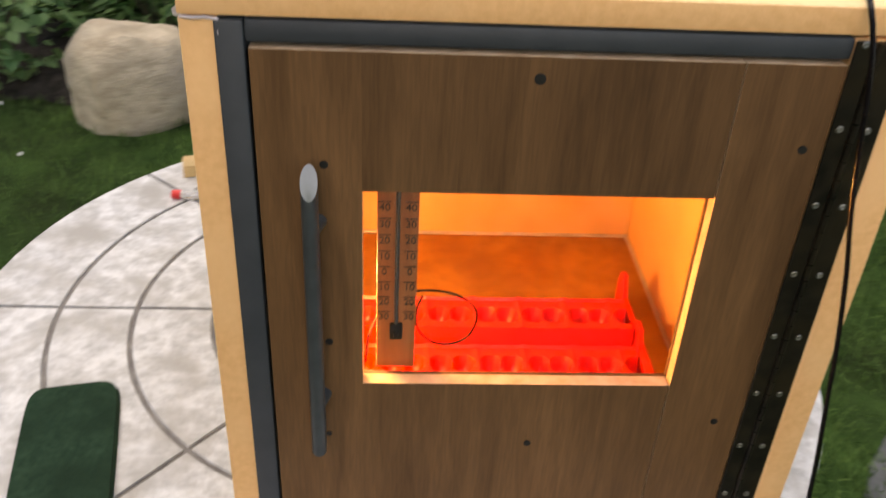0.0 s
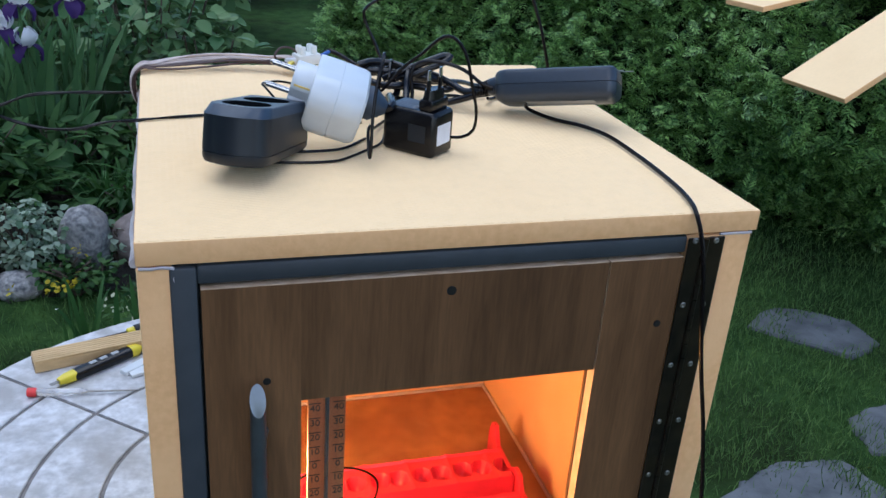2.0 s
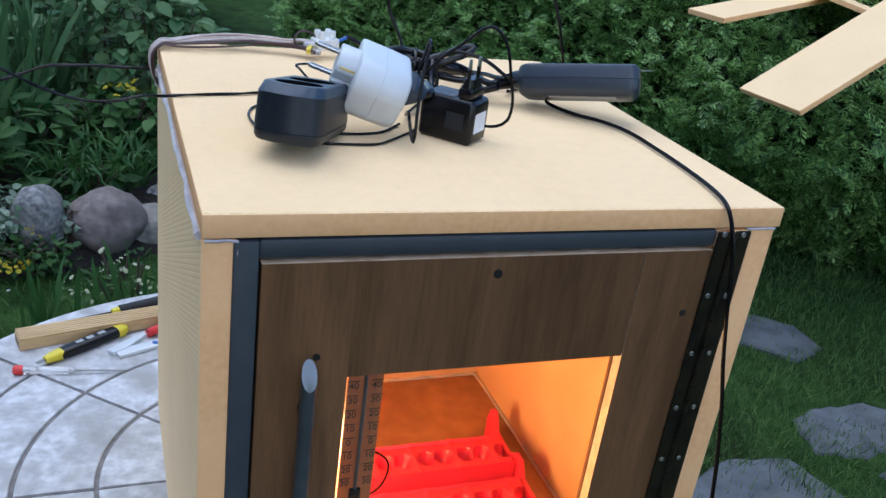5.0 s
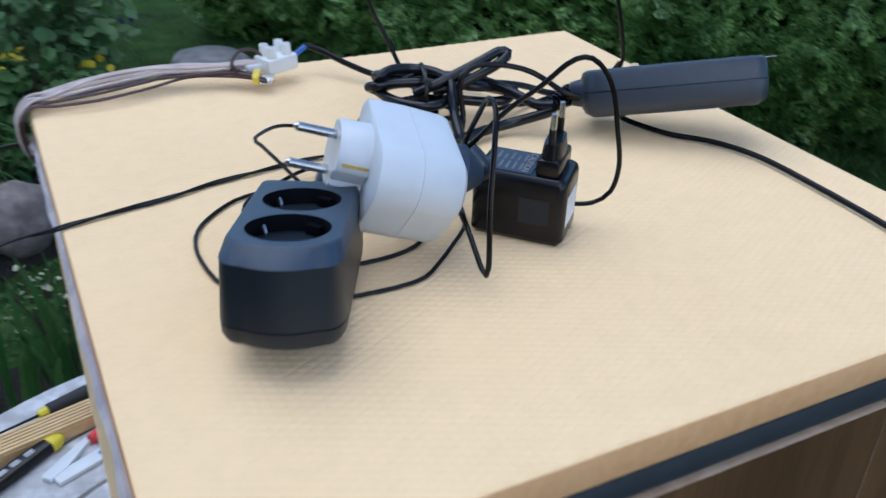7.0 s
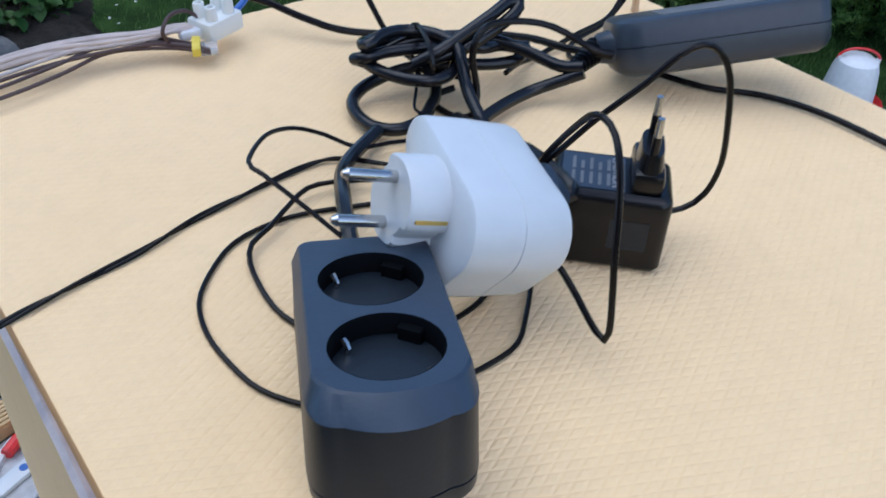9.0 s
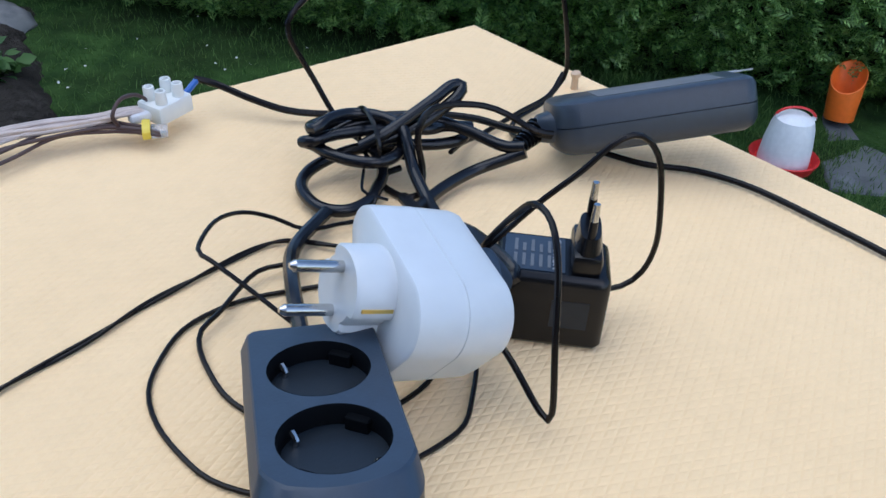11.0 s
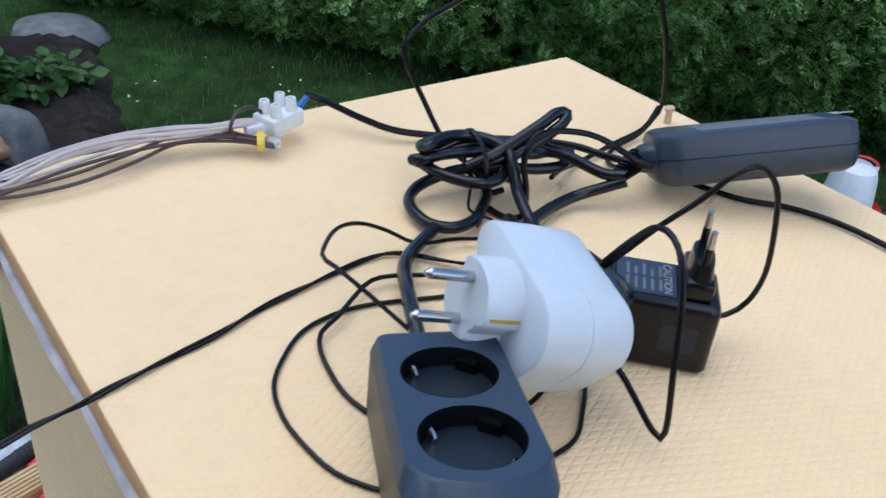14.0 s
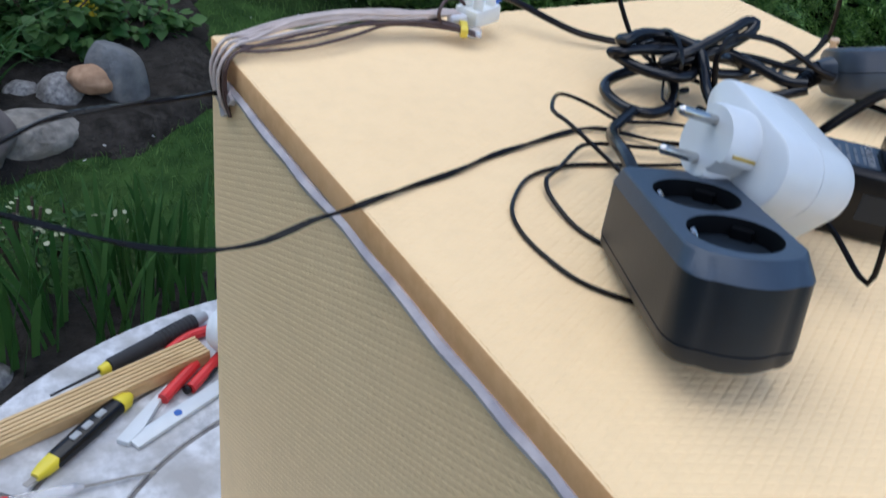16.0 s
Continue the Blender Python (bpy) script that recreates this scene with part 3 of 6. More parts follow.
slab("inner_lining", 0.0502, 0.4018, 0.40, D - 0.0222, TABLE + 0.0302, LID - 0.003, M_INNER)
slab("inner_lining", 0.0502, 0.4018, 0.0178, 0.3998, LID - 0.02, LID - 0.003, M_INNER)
slab("base_board", 0.0222, W - 0.0247, 0.0005, D - 0.0222, TABLE, TABLE + 0.030, M_CUT)
slab("floor_board", 0.0502, 0.4018, 0.0178, 0.3998, TABLE + 0.0302, 0.752, M_FLOORB, label="brown stained floor board")
bm = bmesh.new()
tube(bm, [(0.400, 0.03, 0.753), (0.400, 0.2, 0.753), (0.400, 0.385, 0.753), (0.396, 0.397, 0.753), (0.385, 0.3985, 0.753), (0.2, 0.3985, 0.753), (0.06, 0.3985, 0.753)], 0.0022, 6, 0.01)
part("floor_seal", bm, M_GLUE, inc, "pale bead of sealant")

# sealant seams under the lid
rs = random.Random(3)


def bead(pts, r):
    bm = bmesh.new()
    q = spline(pts, 0.022)
    tube(bm, [p + Vector((rs.uniform(-1, 1), rs.uniform(-1, 1), rs.uniform(-1, 1))) * r * 0.35 for p in q], r, 6, 0.01)
    part("sealant_bead", bm, M_GLUE, inc, "smeared whitish sealant bead")


bead([(-0.0002, 0.006, LID), (-0.0002, 0.2, LID - 0.002), (-0.0002, D - 0.03, LID - 0.004)], 0.0033)
bead([(-0.0006, D - 0.035, LID - 0.006), (-0.0006, D - 0.028, LID - 0.012), (-0.0006, D - 0.03, LID - 0.022)], 0.0046)
bead([(-0.0004, D - 0.045, LID - 0.004), (-0.0004, D - 0.038, LID - 0.008), (-0.0004, D - 0.033, LID - 0.010)], 0.0040)
bead([(0.002, 0.0002, LID - 0.001), (0.015, 0.0002, LID - 0.0015), (0.0225, 0.0002, LID - 0.002)], 0.0011)
bead([(0.0222, 0.0, LID - 0.002), (0.0225, -0.0004, LID - 0.010), (0.0222, 0.0, LID - 0.018)], 0.0012)
bead([(0.418, 0.0002, LID - 0.001), (0.432, 0.0002, LID - 0.0015), (0.445, 0.0002, LID - 0.001)], 0.0011)

# grey sealing tape round the door
slab("sealing_strip", 0.0198, 0.0366, -0.0016, 0.016, TABLE + 0.004, LID - 0.002, M_GASKET, 0.002, "dark grey foam sealing strip")
slab("sealing_strip", 0.0364, 0.3917, 0.0004, 0.018, 1.1275, LID - 0.0015, M_GASKET, 0.0025, "dark grey foam sealing strip")
slab("sealing_strip", 0.0364, 0.3905, 0.0012, 0.016, TABLE + 0.004, TABLE + 0.018, M_GASKET, 0.002, "dark grey foam sealing strip")
slab("frame_post", 0.3918, 0.4262, 0.0032, 0.0171, TABLE, LID - 0.002, M_CUT)
# filler behind the hinge plate, added to block lamp light leaking past it
slab("frame_post", 0.4040, 0.4253, 0.0, 0.0034, TABLE, LID - 0.002, M_CUT, 0.0)

# unseen strips, added to stop lamp light leaking round the door
slab("door_stop", 0.034, 0.052, 0.0138, 0.0170, TABLE + 0.004, LID - 0.003, M_GASKET, 0.0, "added dark strip that blocks light leaking round the door")
slab("door_stop", 0.384, 0.404, 0.0138, 0.0167, TABLE + 0.004, LID - 0.003, M_GASKET, 0.0, "added dark strip that blocks light leaking round the door")
slab("door_stop", 0.0522, 0.3838, 0.0138, 0.0176, 1.108, 1.1274, M_GASKET, 0.0, "added dark strip that blocks light leaking round the door")
slab("door_stop", 0.0522, 0.3838, 0.0138, 0.0176, TABLE + 0.0182, 0.742, M_GASKET, 0.0, "added dark strip that blocks light leaking round the door")

# door of edge-glued boards round a window
DZ0, DZ1, DX0, DX1, DY = 0.721, 1.1245, 0.0385, 0.3905, 0.010
WX0, WX1, WZ0, WZ1 = 0.103, 0.329, 0.8725, 1.0325


def plank(name, x0, x1, z0, z1, parent, bevel=0.0):
    bm = bmesh.new()
    box(bm, x0, x1, -0.0006, DY, z0, z1, bevel, 1)
    for f in bm.faces:
        c = f.calc_center_median()
        reveal = WX0 - 0.001 < c.x < WX1 + 0.001 and WZ0 - 0.001 < c.z < WZ1 + 0.001
        f.material_index = 1 if (f.normal.z > 0.9 and z1 > 1.1) or reveal else 0
    return part(name, bm, [M_WOOD, M_RAW], parent)


bm = bmesh.new()
box(bm, DX0 + 0.002, WX0, DY, DY + 0.0035, DZ0, DZ1 - 0.002)
box(bm, WX1, DX1 - 0.002, DY, DY + 0.0035, DZ0, DZ1 - 0.002)
box(bm, WX0, WX1, DY, DY + 0.0035, WZ1, DZ1 - 0.002)
box(bm, WX0, WX1, DY, DY + 0.0035, DZ0, WZ0)
door = part("door", bm, M_WOOD, inc, "closed brown-stained wooden door with a window")
plank("board", DX0, WX0, DZ0, DZ1, door)
cuts = [WX0, 0.163, 0.222, 0.281, WX1]
for a, b in zip(cuts, cuts[1:]):
    plank("board", a, b, WZ1, DZ1, door)
    plank("board", a, b, DZ0, WZ0, door)
plank("board", WX1 + 0.0010, DX1, DZ0, DZ1, door)
bm = bmesh.new()
box(bm, WX0 - 0.004, WX1 + 0.004, DY + 0.0036, DY + 0.0066, WZ0 - 0.004, WZ1 + 0.004, 0.0004, 1)
pane = part("window_pane", bm, M_GLASS, door, "clear acrylic pane")
pane.visible_shadow = False
for x, z, r in ((0.208, 1.111, 0.0036), (0.3775, 1.069, 0.003), (0.0795, 1.051, 0.0028), (0.0795, 0.911, 0.0028), (0.371, 0.837, 0.0028), (0.229, 0.813, 0.0028), (0.0775, 0.822, 0.0022)):
    bm = bmesh.new()
    cyl(bm, (x, -0.0012, z), (x, 0.004, z), r, r, 14)
    part("screw", bm, M_OLDSTEEL, door)
bm = bmesh.new()      # pull handle: an upright tube sawn off aslant, on two stand-offs
m = Matrix.Translation((0.0715, -0.0175, 0))
rows = []
for z0, lean in ((0.822, 0.4), (0.834, 0.0), (1.030, 0.0), (1.047, 1.9)):
    rows.append([bm.verts.new(m @ Vector((0.0054 * math.cos(a), 0.0054 * math.sin(a), z0 + lean * 0.0054 * math.sin(a)))) for a in [2 * math.pi * k / 20 for k in range(20)]])
for a, b in zip(rows, rows[1:]):
    for k in range(20):
        bm.faces.new((a[k], a[(k + 1) % 20], b[(k + 1) % 20], b[k]))
bm.faces.new(rows[0][::-1])
bm.faces.new(rows[-1]).material_index = 1
for z in (0.862, 1.010):
    cyl(bm, (0.0715, -0.015, z), (0.0745, 0.0006, z), 0.0045, 0.006, 14)
part("handle", bm, [M_TUBE, M_TUBEEND], door, "dark tube handle sawn off aslant")

# piano hinge
bm = bmesh.new()
box(bm, 0.3910, 0.4030, -0.0024, -0.0004, 0.712, 1.1405, 0.0006, 1)
box(bm, 0.4075, 0.4220, -0.0022, -0.0002, 0.712, 1.1405, 0.0006, 1)
n = 33
for k in range(n):
    z0 = 0.712 + k * (1.1405 - 0.712) / n
    cyl(bm, (0.4052, -0.0026, z0 + 0.0004), (0.4052, -0.0026, z0 + (1.1405 - 0.712) / n - 0.0004), 0.0023, None, 10)
hinge = part("hinge", bm, M_HINGE, inc, "long dark piano hinge")
for k in range(8):
    for x in (0.3962, 0.4142):
        z = 1.1385 - k * 0.0542 - (0.0008 if x > 0.4 else 0)
        bm = bmesh.new()
        lathe(bm, [(0, 0.0026), (0.0008, 0.0024), (0.0012, 0.0014), (0.0009, 0.0008)], pose(x, -0.0020, z, 90, 0, 0), 12)
        part("screw", bm, M_STEEL, hinge)

# ---- inside the incubator ----
therm = thing("thermometer", (0.1265, 0.030, 0.872), "small wooden room thermometer with black scale numbers", "thermometer")
bm = bmesh.new()
box(bm, 0.112, 0.1405, 0.0260, 0.0305, 0.866, 1.046, 0.0008, 2)
back = part("back_plate", bm, M_THERM, therm)
bm = bmesh.new()
box(bm, 0.118, 0.135, 0.0168, 0.0262, 1.0365, 1.044, 0.0005, 1)
part("fixing_pad", bm, M_STICKER, therm)
bm = bmesh.new()
cyl(bm, (0.1262, 0.0252, 0.907), (0.1262, 0.0252, 1.035), 0.0016, None, 10)
part("glass_tube", bm, M_TUBE, therm, "dark capillary tube")
bm = bmesh.new()
box(bm, 0.1215, 0.1310, 0.0235, 0.0262, 0.894, 0.9085, 0.001, 2)
cyl(bm, (0.1262, 0.0236, 0.9005), (0.1262, 0.0226, 0.9005), 0.0028, 0.002, 12)
part("bulb_guard", bm, M_OLDSTEEL, therm)
for k, word in enumerate(("40", "30", "20", "10", "0", "10", "20", "30")):
    z = 1.0058 - 0.01315 * k
    for x in (0.1172, 0.1352):
        lettering("number", word, 0.0078, pose(x, 0.0258, z, 90, 0, 0), M_INK, back)
    bm = bmesh.new()
    for x0, x1 in ((0.1125, 0.1215), (0.1310, 0.1400)):
        box(bm, x0, x1, 0.0256, 0.0261, z + 0.0042, z + 0.0048)
    part("scale_mark", bm, M_INK, back)

tray = thing("egg_turner", (0.21, 0.17, 0.752), "bright red plastic egg turning tray with round cups", "egg tray")


def egg_row(y0, y1, z):
    """A long tray of paired round cups between raised rims."""
    bm = bmesh.new()
    x0, x1, nx, ny = 0.066, 0.3555, 150, 24
    rows = []
    for i in range(nx + 1):
        row = []
        for j in range(ny + 1):
            x, y = x0 + (x1 - x0) * i / nx, y0 + (y1 - y0) * j / ny
            u = ((x - x0) / 0.0455) % 1.0 - 0.5
            d = math.hypot((abs(u) - 0.22) * 0.0455, (y - (y0 + y1) / 2) * 0.85)
            dip = -0.017 * max(0.0, 1 - (d / 0.0100) ** 2) ** 0.35
            rim = 0.003 if j in (0, ny) else 0.0
            web = 0.0016 * max(0.0, 1 - abs(abs(u) - 0.5) / 0.10)
            row.append(bm.verts.new((x, y, z + dip + rim + web)))
        rows.append(row)
    for a, b in zip(rows, rows[1:]):
        for j in range(ny):
            bm.faces.new((a[j], b[j], b[j + 1], a[j + 1]))
    ring = [r[0] for r in rows] + rows[-1][1:] + [r[-1] for r in rows[::-1]][1:] + rows[0][::-1][1:-1]
    low = [bm.verts.new((v.co.x, v.co.y, 0.7535)) for v in ring]
    n = len(ring)
    for k in range(n):
        bm.faces.new((ring[k], ring[(k + 1) % n], low[(k + 1) % n], low[k]))
    part("tray_row", bm, M_RED, tray)


egg_row(0.113, 0.160, 0.776)
egg_row(0.174, 0.222, 0.786)
for x in (0.062, 0.3580):
    bm = bmesh.new()
    prism(bm, [(0.105, 0.7525), (0.262, 0.7525), (0.262, 0.785), (0.256, 0.800), (0.247, 0.8015), (0.236, 0.781), (0.20, 0.779), (0.184, 0.792), (0.170, 0.792), (0.160, 0.775), (0.128, 0.772), (0.117, 0.784), (0.108, 0.783)], 0, 0.005,
          Matrix(((0, 0, 1, x), (1, 0, 0, 0), (0, 1, 0, 0), (0, 0, 0, 1))))
    box(bm, x + (0.005 if x > 0.2 else -0.012), x + (0.017 if x > 0.2 else 0), 0.110, 0.255, 0.7525, 0.757, 0.001, 1)
    part("end_plate", bm, M_RED, tray)
bm = bmesh.new()
tube(bm, [(0.100, 0.135, 0.7785), (0.104, 0.14, 0.81), (0.122, 0.147, 0.842), (0.150, 0.15, 0.848), (0.177, 0.15, 0.845), (0.196, 0.15, 0.832), (0.200, 0.15, 0.816), (0.193, 0.15, 0.797), (0.177, 0.149, 0.7885), (0.160, 0.148, 0.792), (0.147, 0.148, 0.806), (0.145, 0.149, 0.826), (0.150, 0.150, 0.842)], 0.0011, 6, 0.004)
solo("sensor_wire", bm, M_CABLE, "thin dark sensor wire curled above the red tray", "wire")
lamp = thing("heat_lamp", (0.075, 0.075, 0.752), "glowing warm bulb in a holder beside the tray", "lamp")
bm = bmesh.new()
cyl(bm, (0.072, 0.088, 0.7521), (0.072, 0.088, 0.80), 0.012, 0.013, 20)
part("lamp_holder", bm, M_WHITE, lamp)
bm = bmesh.new()
lathe(bm, [(0.80, 0.010), (0.815, 0.012), (0.84, 0.019), (0.857, 0.021), (0.872, 0.018), (0.882, 0.010), (0.885, 0.002)], Matrix.Translation((0.072, 0.088, 0)), 20)
bulb = part("bulb", bm, M_BULB, lamp, "glowing warm bulb")
light = bpy.data.lights.new("bulb_light", 'POINT')
light.energy = 1.45
light.color = (1.0, 0.52, 0.19)
light.shadow_soft_size = 0.018
lo = new("bulb_light", light)
lo.location = (0.072, 0.088, 0.905)

# ---- on the lid: temperature controller ----
ctl = thing("temperature_controller", (0.085, 0.135, TOP), "slate-blue plastic temperature controller with two power sockets", "controller")
cd = Vector((-0.447, -0.894, 0.185)).normalized()     # from the cord end to the near end
MC = axes((0.0985, 0.1555, 1.2055), cd, (0.894, -0.447, 0))   # x towards the near end, y to its side, z up or down


if MC.to_3x3().col[2].z < 0:
    MC = MC @ Matrix.Diagonal((1, -1, -1, 1))


def ctl_outline(back, half, side_end, cut_x, cut_y, nose, soft):
    """Plan of the case: square at the cord end, corners cut (soft 0) or round (soft 1) and a bowed front at the near end."""
    pts = []
    for k in range(15):         # bowed front
        y = -cut_y + 2 * cut_y * k / 14
        pts.append((cut_x + (nose - cut_x) * (1 - (y / cut_y) ** 2), y))
    ctrl = Vector(((side_end + cut_x) / 2, (half + cut_y) / 2)).lerp(Vector((cut_x, half)), 0.15 + 0.75 * soft)
    curve = []
    for k in range(1, 11):
        t = k / 10
        curve.append(((1 - t) ** 2 * cut_x + 2 * t * (1 - t) * ctrl.x + t * t * side_end, (1 - t) ** 2 * cut_y + 2 * t * (1 - t) * ctrl.y + t * t * half))
    pts += curve
    rear = [(back + 0.004 * (1 - math.sin(radians(30 * k))), half - 0.004 * (1 - math.cos(radians(30 * k)))) for k in range(4)]
    pts += rear + [(x, -y) for x, y in rear[::-1]] + [(x, -y) for x, y in curve[::-1]]
    return pts


def ctl_body(g, n=0.0):
    return [(x, y - 0.0005) for x, y in ctl_outline(-0.0322 - g, 0.0246 + g, 0.0530, 0.0655 + g + n, 0.0150, 0.0698 + g + n, 1.0)]


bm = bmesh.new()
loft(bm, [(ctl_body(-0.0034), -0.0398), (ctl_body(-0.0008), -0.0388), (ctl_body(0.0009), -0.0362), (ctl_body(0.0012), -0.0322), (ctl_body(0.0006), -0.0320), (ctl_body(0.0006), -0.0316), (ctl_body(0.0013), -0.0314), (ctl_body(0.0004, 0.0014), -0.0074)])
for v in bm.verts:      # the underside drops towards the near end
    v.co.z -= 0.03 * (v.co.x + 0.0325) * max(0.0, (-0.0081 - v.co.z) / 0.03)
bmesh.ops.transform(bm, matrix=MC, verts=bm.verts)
# darker copy of the case plastic: the sides' shade is in its colour
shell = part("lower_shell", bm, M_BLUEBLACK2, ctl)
bm = bmesh.new()
# upper shell with two real round recesses
outer = [(ctl_body(0.0006, 0.0014), -0.0073), (ctl_body(0.0004, 0.0010), -0.0066), (ctl_outline(-0.0308, 0.0233, 0.0515, 0.0612, 0.0162, 0.0648, 0.25), -0.0007), (ctl_outline(-0.0300, 0.0226, 0.0508, 0.0602, 0.0158, 0.0638, 0.2), 0.0)]
rows = [[bm.verts.new(MC @ Vector((x, y, z))) for x, y in o] for o, z in outer]
n = len(rows[0])
for a, b in zip(rows, rows[1:]):
    for k in range(n):
        bm.faces.new((a[k], a[(k + 1) % n], b[(k + 1) % n], b[k]))
SC = (0.0, 0.0405)
RS = 0.0178
seg = 32
rims = []
for cx in SC:
    rim = [bm.verts.new(MC @ Vector((cx + RS * math.cos(2 * math.pi * k / seg), RS * math.sin(2 * math.pi * k / seg), 0.0))) for k in range(seg)]
    rims.append(rim)
edges = []
for loop in (rows[-1], *rims):
    for k in range(len(loop)):
        a, b = loop[k], loop[(k + 1) % len(loop)]
        edges.append(bm.edges.get((a, b)) or bm.edges.new((a, b)))
bmesh.ops.triangle_fill(bm, use_beauty=True, use_dissolve=False, edges=edges)
for cx, rim in zip(SC, rims):
    for f in [f for f in bm.faces if all(v in rim for v in f.verts)]:
        bm.faces.remove(f)
upper = part("upper_shell", bm, M_BLUEBLACK, ctl, "slate upper shell coloured blue for sky sheen", angle=14)
for cx in SC:
    bm = bmesh.new()
    rows = []
    for r, z in ((RS, 0.0001), (RS - 0.0006, -0.001), (RS - 0.001, -0.017), (0.0005, -0.017)):
        rows.append([bm.verts.new(MC @ Vector((cx + r * math.cos(2 * math.pi * k / seg), r * math.sin(2 * math.pi * k / seg), z))) for k in range(seg)])
    for a, b in zip(rows, rows[1:]):
        for k in range(seg):
            bm.faces.new((a[k], a[(k + 1) % seg], b[(k + 1) % seg], b[k]))
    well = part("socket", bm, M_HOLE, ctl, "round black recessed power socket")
    MS = MC @ Matrix.Translation((cx, 0, 0)) @ Matrix.Rotation(radians(-36), 4, 'Z')
    for s in (-1, 1):
        bm = bmesh.new()
        box(bm, s * (RS - 0.0018) - 0.0022, s * (RS - 0.0018) + 0.0022, -0.0042, 0.0042, -0.0165, -0.0028, 0.0004, 1, MS)
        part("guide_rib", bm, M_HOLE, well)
        bm = bmesh.new()
        tube(bm, [MS @ Vector((0.001 * s, s * (RS - 0.0020), -0.0034)), MS @ Vector((0, s * (RS - 0.0042), -0.0056)), MS @ Vector((0, s * (RS - 0.0030), -0.0115))], 0.0011, 6, 0.002)
        part("earth_clip", bm, M_PIN, well)
        # black disc on the floor: a contact hole's inner shade as colour
        bm = bmesh.new()
        lathe(bm, [(0, 0.0032), (0.0006, 0.0030)], MS @ Matrix.Translation((s * 0.0095, 0, -0.0169)), 14)
        part("contact_hole", bm, M_INK, well)
sgn = -1 if (MC.to_3x3() @ Vector((0, 1, 0))).x > 0 else 1
for word, x in (("COOLING", -0.004), ("HEATING", 0.035)):
    base_m = Matrix.Translation((x, sgn * 0.02505, -0.0185))
    turn = pose(0, 0, 0, 90, 0, 180 if sgn > 0 else 0)
    lettering("print", word, 0.0042, MC @ base_m @ turn, M_DIMPRINT, shell)
bm = bmesh.new()
tube(bm, [MC @ Vector((-0.031, 0, -0.026)), MC @ Vector((-0.042, 0, -0.026)), (0.135, 0.232, 1.176), (0.158, 0.268, 1.168), (0.19, 0.288, 1.167)], 0.0036, 10)
part("cord", bm, M_CORD, ctl, "thick black connection cord")

# ---- white travel adapter lying against the controller ----
EX = Vector((0.965, -0.17, -0.16)).normalized()        # from the pins to the back
EH = Vector((0.25, 0.95, 0.0)).normalized()
EU = EX.cross(EH).normalized()
ME = Matrix.Translation((-0.003, -0.003, 0.0)) @ Matrix.Translation((0.158, 0.178, 1.209)) @ Matrix.Rotation(radians(8), 4, Vector((0.25, 0.87, -0.42)).normalized()) @ Matrix.Translation((-0.158, -0.178, -1.209)) @ axes((0.1425, 0.1805, 1.2122), EX, EH * 0.87 + EU * 0.5) @ Matrix.Translation((0, -0.0060, -0.001))
adp = thing("plug_adapter", (0.155, 0.165, 1.178), "white two-pole earthed plug adapter with metal pins", "plug")
TURN_E = ME @ Matrix(((0, 0, 1, 0), (1, 0, 0, 0), (0, 1, 0, 0), (0, 0, 0, 1)))     # outline in (length, height), rising along x


def drop_plan(g, n=72):
    """Rounded triangular plan with straight flanks: the hull of three circles, grown by g."""
    rounds = ((0.0245, 0.0, 0.0100), (-0.0150, 0.0086, 0.0182), (-0.0150, -0.0086, 0.0182))
    pts = []
    for k in range(n):
        a = 2 * math.pi * (k + 0.5) / n
        x, y, r = max(rounds, key=lambda q: q[0] * math.cos(a) + q[1] * math.sin(a) + q[2])
        pts.append((x + (r + g) * math.cos(a), y + (r + g) * math.sin(a)))
    return pts


bm = bmesh.new()
loft(bm, [(drop_plan(-0.0016), 0.0), (drop_plan(-0.0004), 0.0007), (drop_plan(0.0), 0.003), (drop_plan(0.0002), 0.0185), (drop_plan(-0.0003), 0.0187), (drop_plan(-0.0003), 0.0190), (drop_plan(0.0001), 0.0192), (drop_plan(-0.0004), 0.0345), (drop_plan(-0.0016), 0.0380), (drop_plan(-0.0042), 0.0398)], TURN_E @ Matrix.Translation((0.0005, 0, -0.0020)) @ Matrix.Diagonal((1, 1, 1.11, 1)))
part("housing", bm, M_WHITE, adp)


def boss_plan(g):
    """Round plug boss with a deep guide groove on two sides."""
    pts = []
    for k in range(72):
        a = 2 * math.pi * k / 72
        u = max(0.0, min(1.0, (abs(math.cos(a)) - 0.93) / 0.03))
        r = 0.0168 + g - 0.0032 * u * u * (3 - 2 * u)
        pts.append((r * math.cos(a), r * math.sin(a)))
    return pts


bm = bmesh.new()
loft(bm, [(boss_plan(0.0003), 0.0020), (boss_plan(0.0), -0.0165), (boss_plan(-0.0009), -0.0178)], TURN_E)
boss = part("plug_boss", bm, M_WHITE, adp)
pin_dir = Vector((-0.003, -0.0008, -0.017)).normalized()
pl = (ME.to_3x3().inverted() @ pin_dir)
pl.x = 0
pl.normalize()
for s in (-1, 1):
    off = pl * 0.0090 * s
    a, b, c = (ME @ Vector((x, off.y, off.z)) for x in (-0.0176, -0.0365, -0.0385))
    bm = bmesh.new()
    cyl(bm, a, b, 0.0023, None, 14)
    cyl(bm, b, c, 0.0023, 0.0010, 14)
    part("pin", bm, M_PIN, boss, "round metal plug pin")
earth = Vector((0, -pl.z, pl.y))
